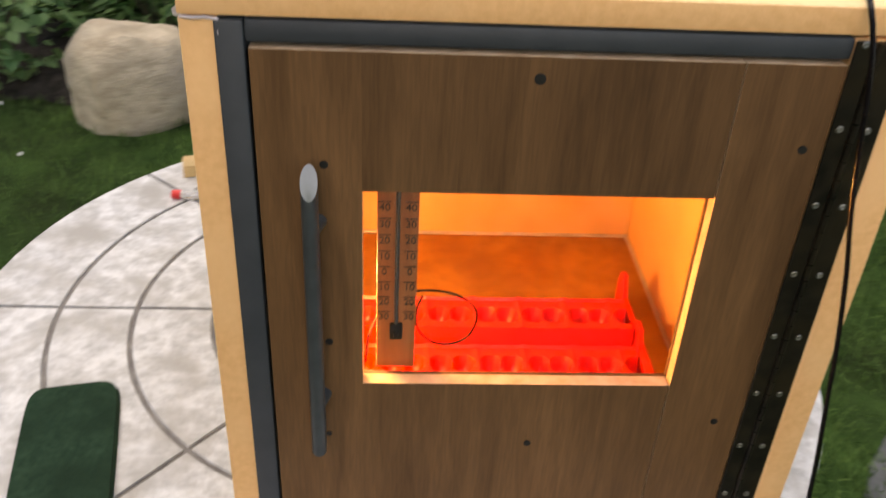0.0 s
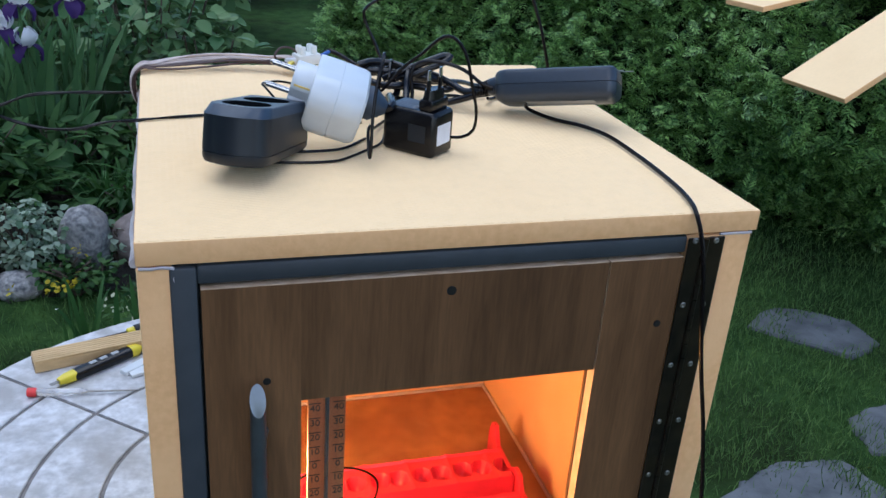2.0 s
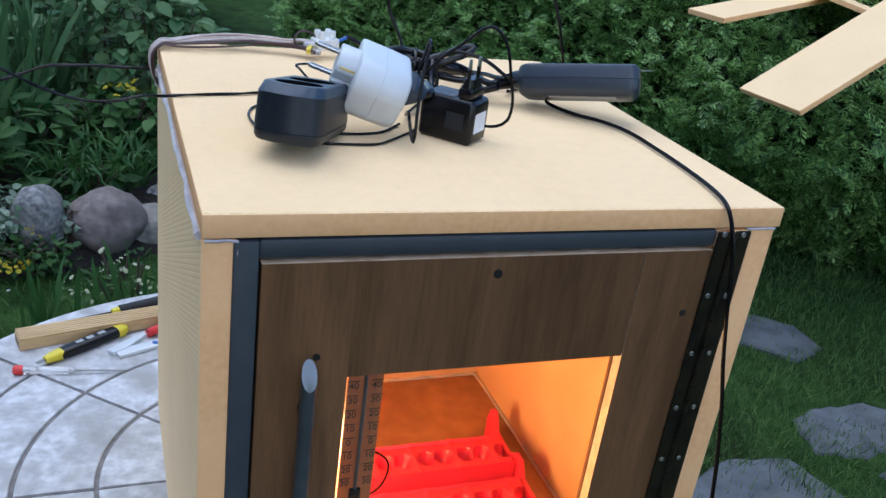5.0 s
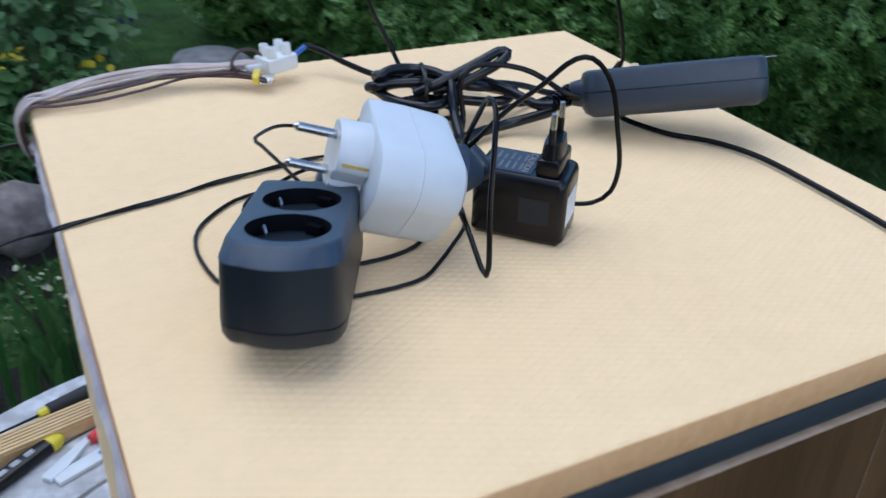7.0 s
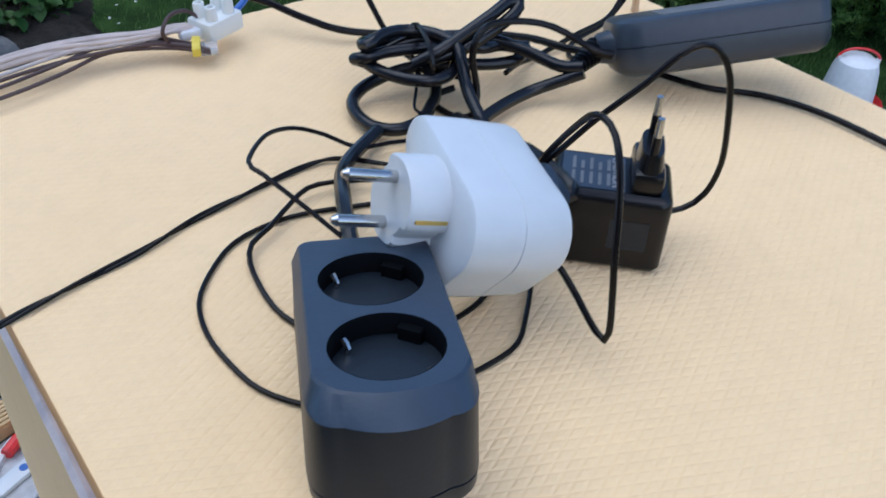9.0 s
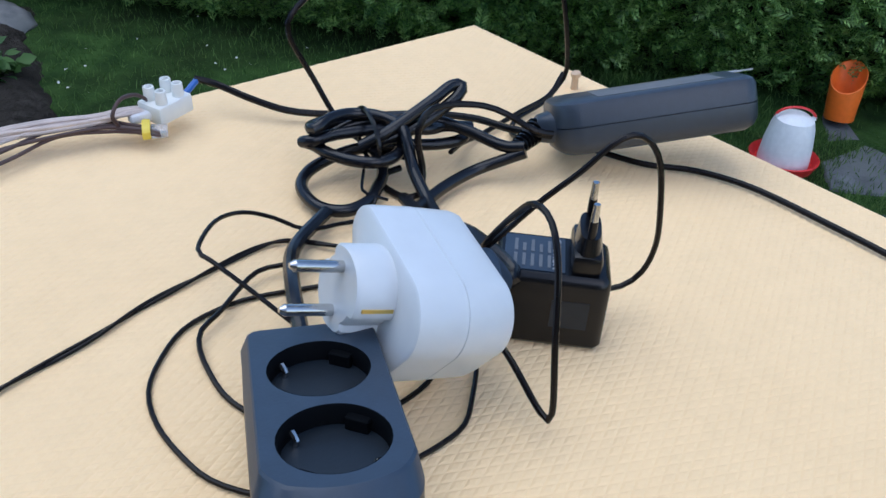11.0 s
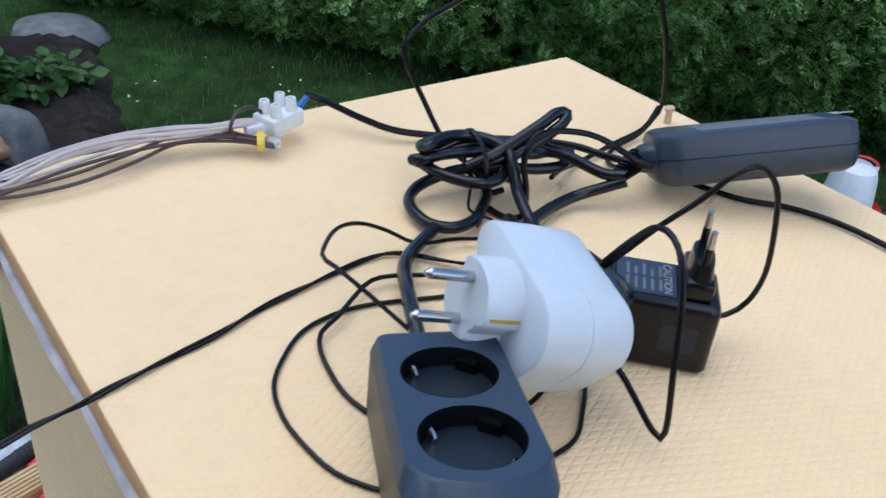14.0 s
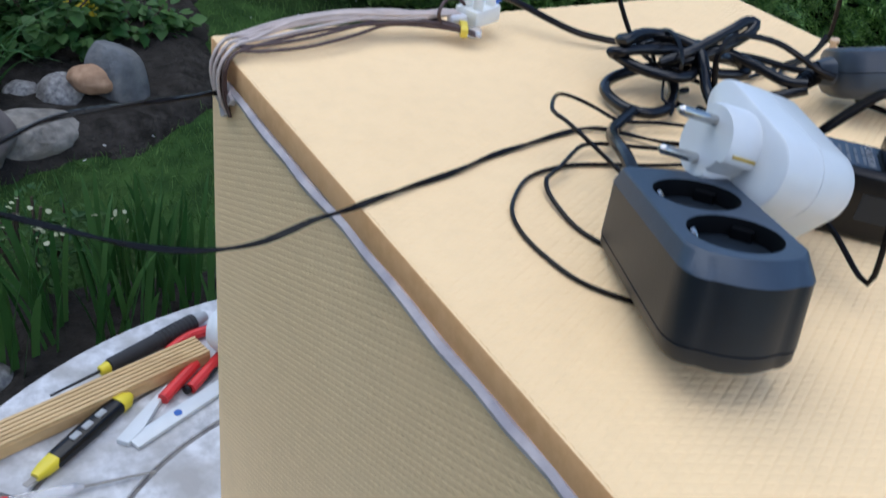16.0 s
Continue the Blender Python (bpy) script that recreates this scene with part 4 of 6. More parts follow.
for s in (-1, 1):
    bm = bmesh.new()
    off = earth * 0.0157 * s
    fr = axes(ME @ Vector((-0.0115, off.y, off.z)), ME.to_3x3() @ Vector((1, 0, 0)), ME.to_3x3() @ Vector((0, earth.y, earth.z)))
    box(bm, -0.0040, 0.0090, -0.0017, 0.0017, -0.0008, 0.0008, 0.0002, 1, fr)
    part("earth_contact", bm, M_BRASS, boss, "brass earth contact")
plug = thing("black_plug", (0.186, 0.155, 1.19), "black moulded plug pushed into the white adapter", "plug")
bm = bmesh.new()
TE2 = TURN_E @ Matrix.Translation((0.004, 0.0, 0.0424))
loft(bm, [(oval(0.0120, 0.0130, 2.6, 24), 0.0), (oval(0.0125, 0.0135, 2.6, 24), 0.006), (oval(0.0085, 0.0085, 2.4, 24), 0.013), (oval(0.0048, 0.0048, 2, 24), 0.018)], TE2)
# black plug given slate blue for the sheen on its lit face
part("plug_body", bm, M_BLUEBLACK, plug)
bm = bmesh.new()
a, b = TE2 @ Vector((0, 0, 0.019)), TE2 @ Vector((0.004, 0.002, 0.022))
tube(bm, [TE2 @ Vector((0, 0, 0.016)), a, b, (0.207, 0.198, 1.196), (0.212, 0.222, 1.186), (0.222, 0.250, 1.173), (0.230, 0.275, 1.168)], 0.0034, 10)
part("cord", bm, M_CORD, plug)

# ---- black wall power supply lying on its back, pins up ----
MP = axes((0.194, 0.170, TOP), (0.69, -0.73, 0), (0.73, 0.69, 0))
psu = thing("power_supply", MP @ Vector((0.0235, 0.016, 0)), "small glossy black plug-in power supply, pins upward", "power supply")


def rounded(lx, ly, r, grow):
    """A rectangle from the origin with round corners, grown or shrunk."""
    pts = []
    for cx, cy, a0 in ((lx - r, r, -90), (lx - r, ly - r, 0), (r, ly - r, 90), (r, r, 180)):
        pts += [(cx + (r + grow) * math.cos(radians(a0 + 18 * k)), cy + (r + grow) * math.sin(radians(a0 + 18 * k))) for k in range(6)]
    return pts


bm = bmesh.new()
loft(bm, [(rounded(0.05, 0.034, 0.004, -0.0025), 0.0002), (rounded(0.05, 0.034, 0.005, 0), 0.003), (rounded(0.05, 0.034, 0.005, 0), 0.0335), (rounded(0.05, 0.034, 0.005, -0.0010), 0.0362), (rounded(0.05, 0.034, 0.005, -0.0028), 0.0375)], MP)
body = part("case", bm, M_BLACK, psu)
bm = bmesh.new()
box(bm, 0.032, 0.0450, 0.003, 0.031, 0.0370, 0.047, 0.0025, 2, MP)
loft(bm, [(oval(0.0058, 0.0125, 3, 24), 0.0455), (oval(0.0045, 0.0110, 3, 24), 0.0545)], MP @ Matrix.Translation((0.0385, 0.0165, 0)))
eu = part("plug_head", bm, M_BLACK, psu)
for s in (-1, 1):
    bm = bmesh.new()
    p = MP @ Vector((0.0385, 0.0165 + 0.0090 * s, 0.054))
    cyl(bm, p, p + Vector((0, 0, 0.0085)), 0.0018, None, 12)
    part("pin_sleeve", bm, M_BLACK, eu)
    bm = bmesh.new()
    cyl(bm, p + Vector((0, 0, 0.0084)), p + Vector((0, 0, 0.0165)), 0.0017, 0.0014, 12)
    part("pin", bm, M_PIN, eu)
bm = bmesh.new()
box(bm, 0.004, 0.0300, 0.004, 0.0300, 0.0375, 0.0378, 0, 1, MP)
plate = part("rating_plate", bm, M_BLUEBLACK, psu, "grey printed rating plate")
lettering("print", "CAUTION", 0.0052, MP @ pose(0.0262, 0.017, 0.0380, 0, 0, -90), M_CAUTION, plate)
for k in range(5):
    bm = bmesh.new()
    x = 0.0225 - 0.0036 * k
    for y0, y1 in ((0.0065, 0.0155), (0.0175, 0.0265 - 0.003 * (k % 2))):
        box(bm, x, x + 0.0014, y0, y1, 0.0378, 0.0380, 0, 1, MP)
    part("print_bar", bm, M_PALEPRINT, plate)
bm = bmesh.new()
box(bm, 0.0496, 0.0502, 0.006, 0.027, 0.010, 0.027, 0, 1, MP)
part("sticker", bm, M_STICKER, psu, "blank white sticker")
bm = bmesh.new()
box(bm, 0.026, 0.042, -0.0003, 0.0003, 0.012, 0.026, 0, 1, MP)
part("label", bm, M_BLUEBLACK2, psu, "dull grey label")
bm = bmesh.new()
tube(bm, [MP @ Vector((0.046, 0.030, 0.012)), (0.258, 0.150, 1.174), (0.266, 0.146, 1.181), (0.266, 0.142, 1.198), (0.260, 0.140, 1.220), (0.254, 0.141, 1.243), (0.246, 0.143, 1.255), (0.239, 0.146, 1.258), (0.232, 0.150, 1.254), (0.222, 0.155, 1.243), (0.208, 0.163, 1.229), (0.197, 0.172, 1.212), (0.193, 0.176, 1.206),
          (0.191, 0.172, 1.213), (0.190, 0.158, 1.233), (0.188, 0.147, 1.244), (0.185, 0.135, 1.243), (0.179, 0.124, 1.231), (0.174, 0.116, 1.205), (0.172, 0.1105, 1.176), (0.172, 0.116, 1.172), (0.176, 0.140, 1.182), (0.183, 0.165, 1.180), (0.19, 0.19, 1.17), (0.20, 0.215, 1.164), (0.222, 0.25, 1.163)], 0.00135, 8, 0.004)
part("lead", bm, M_CABLE, psu, "looped thin black lead")

# ---- grey laptop charger ----
MG = axes((0.320, 0.245, 1.168), (0.089, -0.060, 0.0185), (0.56, 0.83, 0))
if MG.to_3x3().col[2].z < 0:
    MG = MG @ Matrix.Diagonal((1, -1, -1, 1))
MG = MG @ pose(0, 0, 0.009, -20, 0, 0)
chg = thing("laptop_charger", (0.37, 0.24, TOP), "dark blue-grey plastic laptop charger brick", "charger")


def brick(g):
    pts = []
    for cx, cy, a0, r in ((0.106, 0.009, -90, 0.009), (0.106, 0.041, 0, 0.009), (0.0145, 0.035, 90, 0.0160), (0.0145, 0.016, 180, 0.0160)):
        for k in range(6):
            a = radians(a0 + 90 * k / 5)
            pts.append((cx + (r + g) * math.cos(a), cy + (r + g) * math.sin(a)))
    return pts


bm = bmesh.new()
loft(bm, [(brick(-0.007), 0.0), (brick(-0.002), 0.003), (brick(0), 0.007), (brick(0.0004), 0.0158), (brick(-0.0006), 0.0160), (brick(-0.0006), 0.0164), (brick(0.0004), 0.0166), (brick(0), 0.026), (brick(-0.0015), 0.0292), (brick(-0.004), 0.0305)], MG)
cb_ = part("case", bm, M_GREY, chg)
bm = bmesh.new()
box(bm, 0.026, 0.098, 0.010, 0.040, 0.0304, 0.0308, 0, 1, MG)
part("top_label", bm, M_PALEPRINT, chg, "worn grey label")
bm = bmesh.new()
box(bm, 0.114, 0.126, 0.038, 0.0405, 0.0296, 0.0302, 0, 1, MG)
box(bm, 0.106, 0.117, 0.034, 0.0415, 0.0298, 0.0304, 0, 1, MG)
part("label_flap", bm, M_LABEL, chg, "peeling grey label corner")
bm = bmesh.new()
box(bm, 0.045, 0.062, 0.010, 0.022, -0.0004, 0.0002, 0, 1, MG)
box(bm, 0.066, 0.083, 0.010, 0.022, -0.0004, 0.0002, 0, 1, MG)
box(bm, 0.030, 0.094, 0.008, 0.0255, -0.0002, 0.0001, 0, 1, MG)
part("side_print", bm, M_LABEL, chg, "pale printed boxes")
bm = bmesh.new()
loft(bm, [(oval(0.0070, 0.0068, 3, 24), -0.0090), (oval(0.0078, 0.0078, 3, 24), -0.0080), (oval(0.0125, 0.0105, 3, 24), 0.004), (oval(0.0125, 0.0105, 3, 24), 0.010)], MG @ Matrix(((0, 0, 1, 0), (1, 0, 0, 0.0195), (0, 1, 0, 0.0165), (0, 0, 0, 1))))
part("neck", bm, M_GREY, chg)
s0, s1 = MG @ Vector((-0.0085, 0.0195, 0.0165)), Vector((0.3000, 0.2660, 1.1790))
sm, sl = along(s0, s1)
rings = []
for k in range(9):
    z0, r0 = sl * k / 9, 0.0074 - 0.00035 * k
    rings += [(z0, r0 - 0.0022), (z0 + 0.0002, r0), (z0 + sl / 18, r0), (z0 + sl / 18 + 0.0002, r0 - 0.0022)]
bm = bmesh.new()
lathe(bm, rings + [(sl, 0.0036)], sm, 14)
part("strain_relief", bm, M_BLACK, chg, "ribbed black strain relief")
bm = bmesh.new()
tube(bm, [MG @ Vector((0.030, 0.012, 0.002)), (0.362, 0.262, 1.165), (0.376, 0.232, 1.1632), (0.396, 0.208, 1.1632), (0.4075, 0.176, 1.1632), (0.4085, 0.128, 1.1632), (0.407, 0.086, 1.1632), (0.403, 0.044, 1.1632), (0.396, 0.012, 1.1634), (0.391, -0.006, 1.160), (0.393, -0.014, 1.145), (0.396, -0.020, 1.12), (0.400, -0.025, 1.08), (0.404, -0.032, 1.04), (0.4105, -0.038, 1.0), (0.417, -0.044, 0.95), (0.4225, -0.048, 0.90), (0.430, -0.053, 0.83), (0.436, -0.057, 0.75), (0.442, -0.062, 0.66), (0.448, -0.07, 0.5), (0.45, -0.08, 0.2), (0.46, -0.08, 0.02)], 0.0018, 10, 0.006, flat=0.75)
part("lead", bm, M_CABLE, chg, "flat black lead hanging over the edge")

# thick cord of the charger, wound up and tied
cordc = thing("mains_cord", (0.235, 0.310, 1.1625), "thick glossy black mains cord wound into a tied bundle", "cable")
LOOPS = [
    [(0.240, 0.324, 1.178), (0.243, 0.313, 1.170), (0.237, 0.303, 1.1665), (0.228, 0.295, 1.1662), (0.215, 0.2855, 1.1662), (0.200, 0.284, 1.1662), (0.1905, 0.294, 1.1662), (0.191, 0.311, 1.1664), (0.198, 0.323, 1.167), (0.212, 0.329, 1.169), (0.235, 0.326, 1.173), (0.258, 0.312, 1.175), (0.277, 0.303, 1.174), (0.291, 0.299, 1.175), (0.297, 0.305, 1.177), (0.286, 0.314, 1.179), (0.262, 0.326, 1.181), (0.236, 0.333, 1.183), (0.218, 0.333, 1.183), (0.210, 0.325, 1.1815)],
    [(0.300, 0.302, 1.179), (0.283, 0.305, 1.183), (0.268, 0.303, 1.186), (0.257, 0.310, 1.187), (0.238, 0.317, 1.188), (0.219, 0.323, 1.188), (0.207, 0.325, 1.187), (0.2035, 0.330, 1.185), (0.209, 0.330, 1.182), (0.213, 0.318, 1.180), (0.220, 0.305, 1.1795), (0.230, 0.297, 1.1795), (0.243, 0.298, 1.180), (0.254, 0.309, 1.181), (0.251, 0.323, 1.184), (0.236, 0.333, 1.187), (0.219, 0.336, 1.190)],
    [(0.219, 0.336, 1.190), (0.209, 0.331, 1.192), (0.208, 0.324, 1.194), (0.219, 0.327, 1.196), (0.233, 0.327, 1.195), (0.245, 0.318, 1.194), (0.250, 0.305, 1.192), (0.248, 0.296, 1.186), (0.245, 0.286, 1.175), (0.241, 0.270, 1.1675), (0.235, 0.254, 1.1665)],
    [(0.228, 0.312, 1.183), (0.241, 0.306, 1.190), (0.259, 0.305, 1.197), (0.275, 0.305, 1.203), (0.287, 0.3065, 1.2065), (0.2925, 0.304, 1.206), (0.287, 0.301, 1.202), (0.271, 0.301, 1.195), (0.256, 0.303, 1.189), (0.240, 0.309, 1.184)],
    [(0.224, 0.332, 1.184), (0.238, 0.327, 1.188), (0.257, 0.317, 1.190), (0.277, 0.309, 1.187), (0.290, 0.293, 1.183), (0.298, 0.273, 1.180), (0.305, 0.262, 1.182)],
    [(0.305, 0.261, 1.179), (0.297, 0.268, 1.174), (0.282, 0.276, 1.168), (0.261, 0.2745, 1.1665), (0.240, 0.268, 1.1665), (0.226, 0.260, 1.168), (0.216, 0.246, 1.171), (0.210, 0.226, 1.178)],
]
for k, line in enumerate(LOOPS):
    bm = bmesh.new()
    tube(bm, line, 0.0034, 12, 0.0025)
    part("cord_loop" if k < 4 else "cord_strand", bm, M_CORD, cordc)
bm = bmesh.new()
ring = [(0.236 + 0.006 * math.cos(a), 0.316 + 0.019 * math.cos(a), 1.186 + 0.0135 * math.sin(a)) for a in [2 * math.pi * k / 12 for k in range(13)]]
tube(bm, ring, 0.0014, 6, 0.003)
tube(bm, [(0.222, 0.300, 1.176), (0.214, 0.290, 1.171), (0.218, 0.284, 1.168), (0.212, 0.279, 1.166)], 0.0009, 6, 0.002)
tube(bm, [(0.217, 0.285, 1.169), (0.224, 0.281, 1.166)], 0.0009, 6, 0.002)
part("wire_tie", bm, M_BLACK, cordc, "thin black wire tie")


def cable(label, pts, r=0.0018, mat=None, name="cable", twin=False):
    bm = bmesh.new()
    if twin:
        q = spline(pts, 0.01)
        for half in (0, math.pi):       # two cores slowly winding round each other
            tube(bm, [p + 0.0009 * Vector((0, math.cos(0.75 * k + half), 0.6 * math.sin(0.75 * k + half) + 0.2)) for k, p in enumerate(q)], r, 8, 0.006)
    else:
        tube(bm, pts, r, 8, 0.005)
    return solo(name, bm, mat or M_CABLE, label, "cable")


z = TOP + 0.0014
cable("thin black twin cable crossing the lid and hanging out sideways", [(0.205, 0.235, z + 0.006), (0.185, 0.258, z + 0.002), (0.165, 0.281, z + 0.001), (0.150, 0.287, z), (0.116, 0.282, z), (0.085, 0.276, z), (0.055, 0.267, z), (0.030, 0.262, z), (0.007, 0.257, z), (-0.006, 0.254, z - 0.0005), (-0.026, 0.250, 1.1615), (-0.049, 0.2495, 1.156), (-0.074, 0.250, 1.157), (-0.101, 0.251, 1.165), (-0.130, 0.253, 1.179), (-0.160, 0.255, 1.192), (-0.22, 0.26, 1.20), (-0.40, 0.28, 1.16), (-0.60, 0.30, 1.0), (-0.80, 0.33, 0.5), (-0.9, 0.34, 0.02)], 0.00088, twin=True)
cable("thin black lead bent into a kink on the lid", [(0.222, 0.262, z + 0.003), (0.196, 0.275, z + 0.004), (0.172, 0.278, z + 0.007), (0.160, 0.290, z + 0.012), (0.146, 0.294, z + 0.018), (0.126, 0.283, z + 0.026), (0.107, 0.262, z + 0.030), (0.108, 0.252, z + 0.029), (0.115, 0.236, z + 0.022), (0.124, 0.216, z + 0.012), (0.130, 0.200, z + 0.006), (0.128, 0.185, z + 0.002)], 0.0011)
cable("thin black lead in a wide loop on the lid", [(0.19, 0.230, z + 0.002), (0.163, 0.241, z), (0.129, 0.253, z), (0.110, 0.255, z), (0.091, 0.251, z), (0.074, 0.238, z), (0.063, 0.224, z), (0.058, 0.206, z), (0.058, 0.187, z), (0.061, 0.170, z), (0.070, 0.155, z), (0.082, 0.142, z), (0.10, 0.136, z), (0.118, 0.134, z), (0.137, 0.1335, z), (0.152, 0.136, z), (0.165, 0.146, z), (0.178, 0.158, z), (0.195, 0.176, z), (0.204, 0.200, z), (0.21, 0.22, z)], 0.0011)
cable("thin black lead in a small loop on the lid", [(0.195, 0.238, z + 0.004), (0.167, 0.253, z + 0.004), (0.148, 0.263, z + 0.004), (0.136, 0.265, z + 0.004), (0.124, 0.259, z + 0.004), (0.107, 0.248, z + 0.004), (0.096, 0.243, z + 0.003), (0.090, 0.233, z + 0.002), (0.087, 0.219, z + 0.001), (0.086, 0.206, z), (0.088, 0.193, z), (0.095, 0.178, z), (0.11, 0.165, z), (0.13, 0.160, z), (0.16, 0.165, z), (0.185, 0.19, z)], 0.0012)
cable("black sheathed lead running to the terminal block", [(0.197, 0.443, 1.181), (0.207, 0.436, 1.178), (0.222, 0.412, 1.172), (0.240, 0.394, 1.167), (0.276, 0.371, 1.165), (0.296, 0.352, 1.168), (0.302, 0.330, 1.175), (0.309, 0.306, 1.180), (0.311, 0.284, 1.183), (0.314, 0.268, 1.186), (0.322, 0.258, 1.186)], 0.0023)
cable("thin black lead arching high over the lid", [(0.255, 0.300, 1.172), (0.245, 0.325, 1.172), (0.239, 0.347, 1.180), (0.231, 0.362, 1.204), (0.219, 0.366, 1.230), (0.221, 0.366, 1.241), (0.236, 0.368, 1.250), (0.260, 0.368, 1.259), (0.300, 0.362, 1.280), (0.345, 0.348, 1.288), (0.376, 0.332, 1.270), (0.391, 0.327, 1.240), (0.401, 0.326, 1.210), (0.410, 0.329, 1.180), (0.404, 0.329, 1.170), (0.385, 0.324, 1.164), (0.355, 0.318, 1.1625), (0.338, 0.305, 1.163), (0.330, 0.290, 1.168)], 0.0016)
cable("thin black lead lying behind the charger", [(0.408, 0.330, 1.1775), (0.392, 0.326, 1.1665), (0.360, 0.320, 1.1655), (0.330, 0.316, 1.163), (0.318, 0.314, 1.1625), (0.300, 0.308, 1.166), (0.284, 0.300, 1.168)], 0.0016)
cable("black lead looping up from the charger and down to the lid", [(0.322, 0.258, 1.187), (0.312, 0.263, 1.190), (0.304, 0.278, 1.196), (0.293, 0.285, 1.201), (0.276, 0.291, 1.204), (0.262, 0.293, 1.204), (0.252, 0.290, 1.200), (0.2495, 0.289, 1.190), (0.251, 0.286, 1.176), (0.249, 0.283, 1.167), (0.243, 0.279, 1.1635), (0.236, 0.284, 1.1625), (0.2345, 0.300, 1.1625), (0.239, 0.307, 1.1635), (0.252, 0.306, 1.165)], 0.0019)
bm = bmesh.new()
cyl(bm, (0.427, 0.334, TOP - 0.002), (0.426, 0.334, TOP + 0.010), 0.0028, 0.0022, 8)
cyl(bm, (0.4265, 0.334, TOP + 0.0095), (0.426, 0.334, TOP + 0.012), 0.0036, 0.0034, 8)
solo("wooden_peg", bm, M_RAW, "short pale wooden peg stuck in the lid", "peg")

# ---- terminal block and the wire bundle ----
tb = thing("terminal_block", (0.172, 0.428, TOP + 0.008), "white nylon screw terminal block", "terminal block")
MT = axes((0.171, 0.429, 1.1735), (0.93, 0.30, 0.05), (-0.30, 0.93, 0))
if MT.to_3x3().col[2].z < 0:
    MT = MT @ Matrix.Diagonal((1, -1, -1, 1))
bm = bmesh.new()
box(bm, -0.013, 0.013, -0.0095, 0.0095, -0.004, 0.0075, 0.0015, 2, MT)
tbb = part("housing", bm, M_TERMINAL, tb)
for x in (-0.0065, 0.0065):
    for y in (-0.0048, 0.0048):
        bm = bmesh.new()
        m = MT @ Matrix.Translation((x, y, 0))
        rows = [(0.0068, 0.0036), (0.0150, 0.0033), (0.0156, 0.0030), (0.0156, 0.0022), (0.0125, 0.0021)]
        lathe(bm, rows, m, 14)
        part("screw_tower", bm, M_TERMINAL, tb)
bm = bmesh.new()
tube(bm, [MT @ Vector((0.011, 0.003, 0.001)), MT @ Vector((0.018, 0.002, 0.002)), (0.199, 0.4425, 1.1805)], 0.0020, 8, 0.003)
part("wire_end", bm, M_BLUEWIRE, tb, "short blue wire")
bun = thing("wire_bundle", (0.08, 0.44, TOP), "bundle of beige and brown wires bent over the lid's edge", "wires")
rw = random.Random(11)
for k in range(11):
    brown = k in (1, 4, 7, 9, 10)
    u = (k - 5) / 5
    dy = -0.0108 * u
    lift = (0.0075 if not brown else 0.003) + rw.uniform(-0.0025, 0.0025)
    cross = rw.uniform(-0.010, 0.010)
    pts = [(-0.0016, 0.429 + dy * 0.35, 1.124), (-0.0050 - 0.0016 * (k % 3), 0.429 + dy * 0.7, 1.138), (-0.0054 - 0.0018 * (k % 3), 0.430 + dy, 1.156), (0.001, 0.4325 + dy, 1.1650 + 0.0016 * (k % 3)), (0.016, 0.4365 + dy + cross * 0.4, 1.1650 + lift * 0.35),
           (0.045, 0.4405 + dy + cross, 1.1655 + lift * 0.8), (0.078, 0.4425 + dy * 0.9 + cross * 0.6, 1.1665 + lift), (0.108, 0.4405 + dy * 0.7 - cross * 0.4, 1.1675 + lift), (0.132, 0.434 + dy * 0.6, 1.1685 + lift * 0.8)]
    pts += [(0.146, 0.4195 + dy * 0.4, 1.1705 + 0.0015 * (k % 2)), (0.157, 0.412 + dy * 0.4, 1.1685 + 0.0015 * (k % 2))] if brown else [(0.148, 0.430 + dy * 0.5, 1.1765), (0.160, 0.430 + dy * 0.4, 1.175)]
    bm = bmesh.new()
    tube(bm, pts, 0.00112, 8, 0.005)
    part("wire", bm, M_BROWNWIRE if brown else M_BEIGEWIRE, bun)
bm = bmesh.new()
tube(bm, [(0.140, 0.424, 1.172), (0.1365, 0.423, 1.180), (0.143, 0.426, 1.187), (0.154, 0.430, 1.186), (0.162, 0.430, 1.180)], 0.0012, 8, 0.002)
part("wire", bm, M_BROWNWIRE, bun)
bm = bmesh.new()
loft(bm, [(oval(0.0072, 0.0040, 3, 16), 0.0), (oval(0.0075, 0.0042, 3, 16), 0.0022), (oval(0.007, 0.004, 3, 16), 0.0045)], axes((0.1500, 0.4165, 1.1705), (0.42, 0.9, 0.1), (0, 0, 1)))
part("tape", bm, M_YELLOW, bun, "yellow tape wrap")
bm = bmesh.new()
loft(bm, [(oval(0.0055, 0.0030, 3, 16), 0.0), (oval(0.0050, 0.0025, 3, 16), 0.009)], axes((0.1545, 0.4145, 1.169), (0.42, 0.9, 0.1), (0, 0, 1)))
part("connector", bm, M_CLEAR, bun, "clear plastic wire connector")
bm = bmesh.new()
box(bm, 0.147, 0.164, 0.423, 0.430, 1.1705, 1.1765, 0.002, 2)
part("connector", bm, M_STICKER, bun, "pale plastic wire connector")
cable("black striped twin cable leaving the box sideways", [(-0.001, 0.428, 1.136), (-0.008, 0.428, 1.139), (-0.03, 0.424, 1.1405), (-0.06, 0.42, 1.142), (-0.085, 0.418, 1.142), (-0.108, 0.416, 1.140), (-0.14, 0.415, 1.128), (-0.20, 0.41, 1.11), (-0.35, 0.40, 1.06), (-0.6, 0.4, 0.9), (-0.85, 0.4, 0.4), (-0.92, 0.4, 0.02)], 0.00125, twin=True)

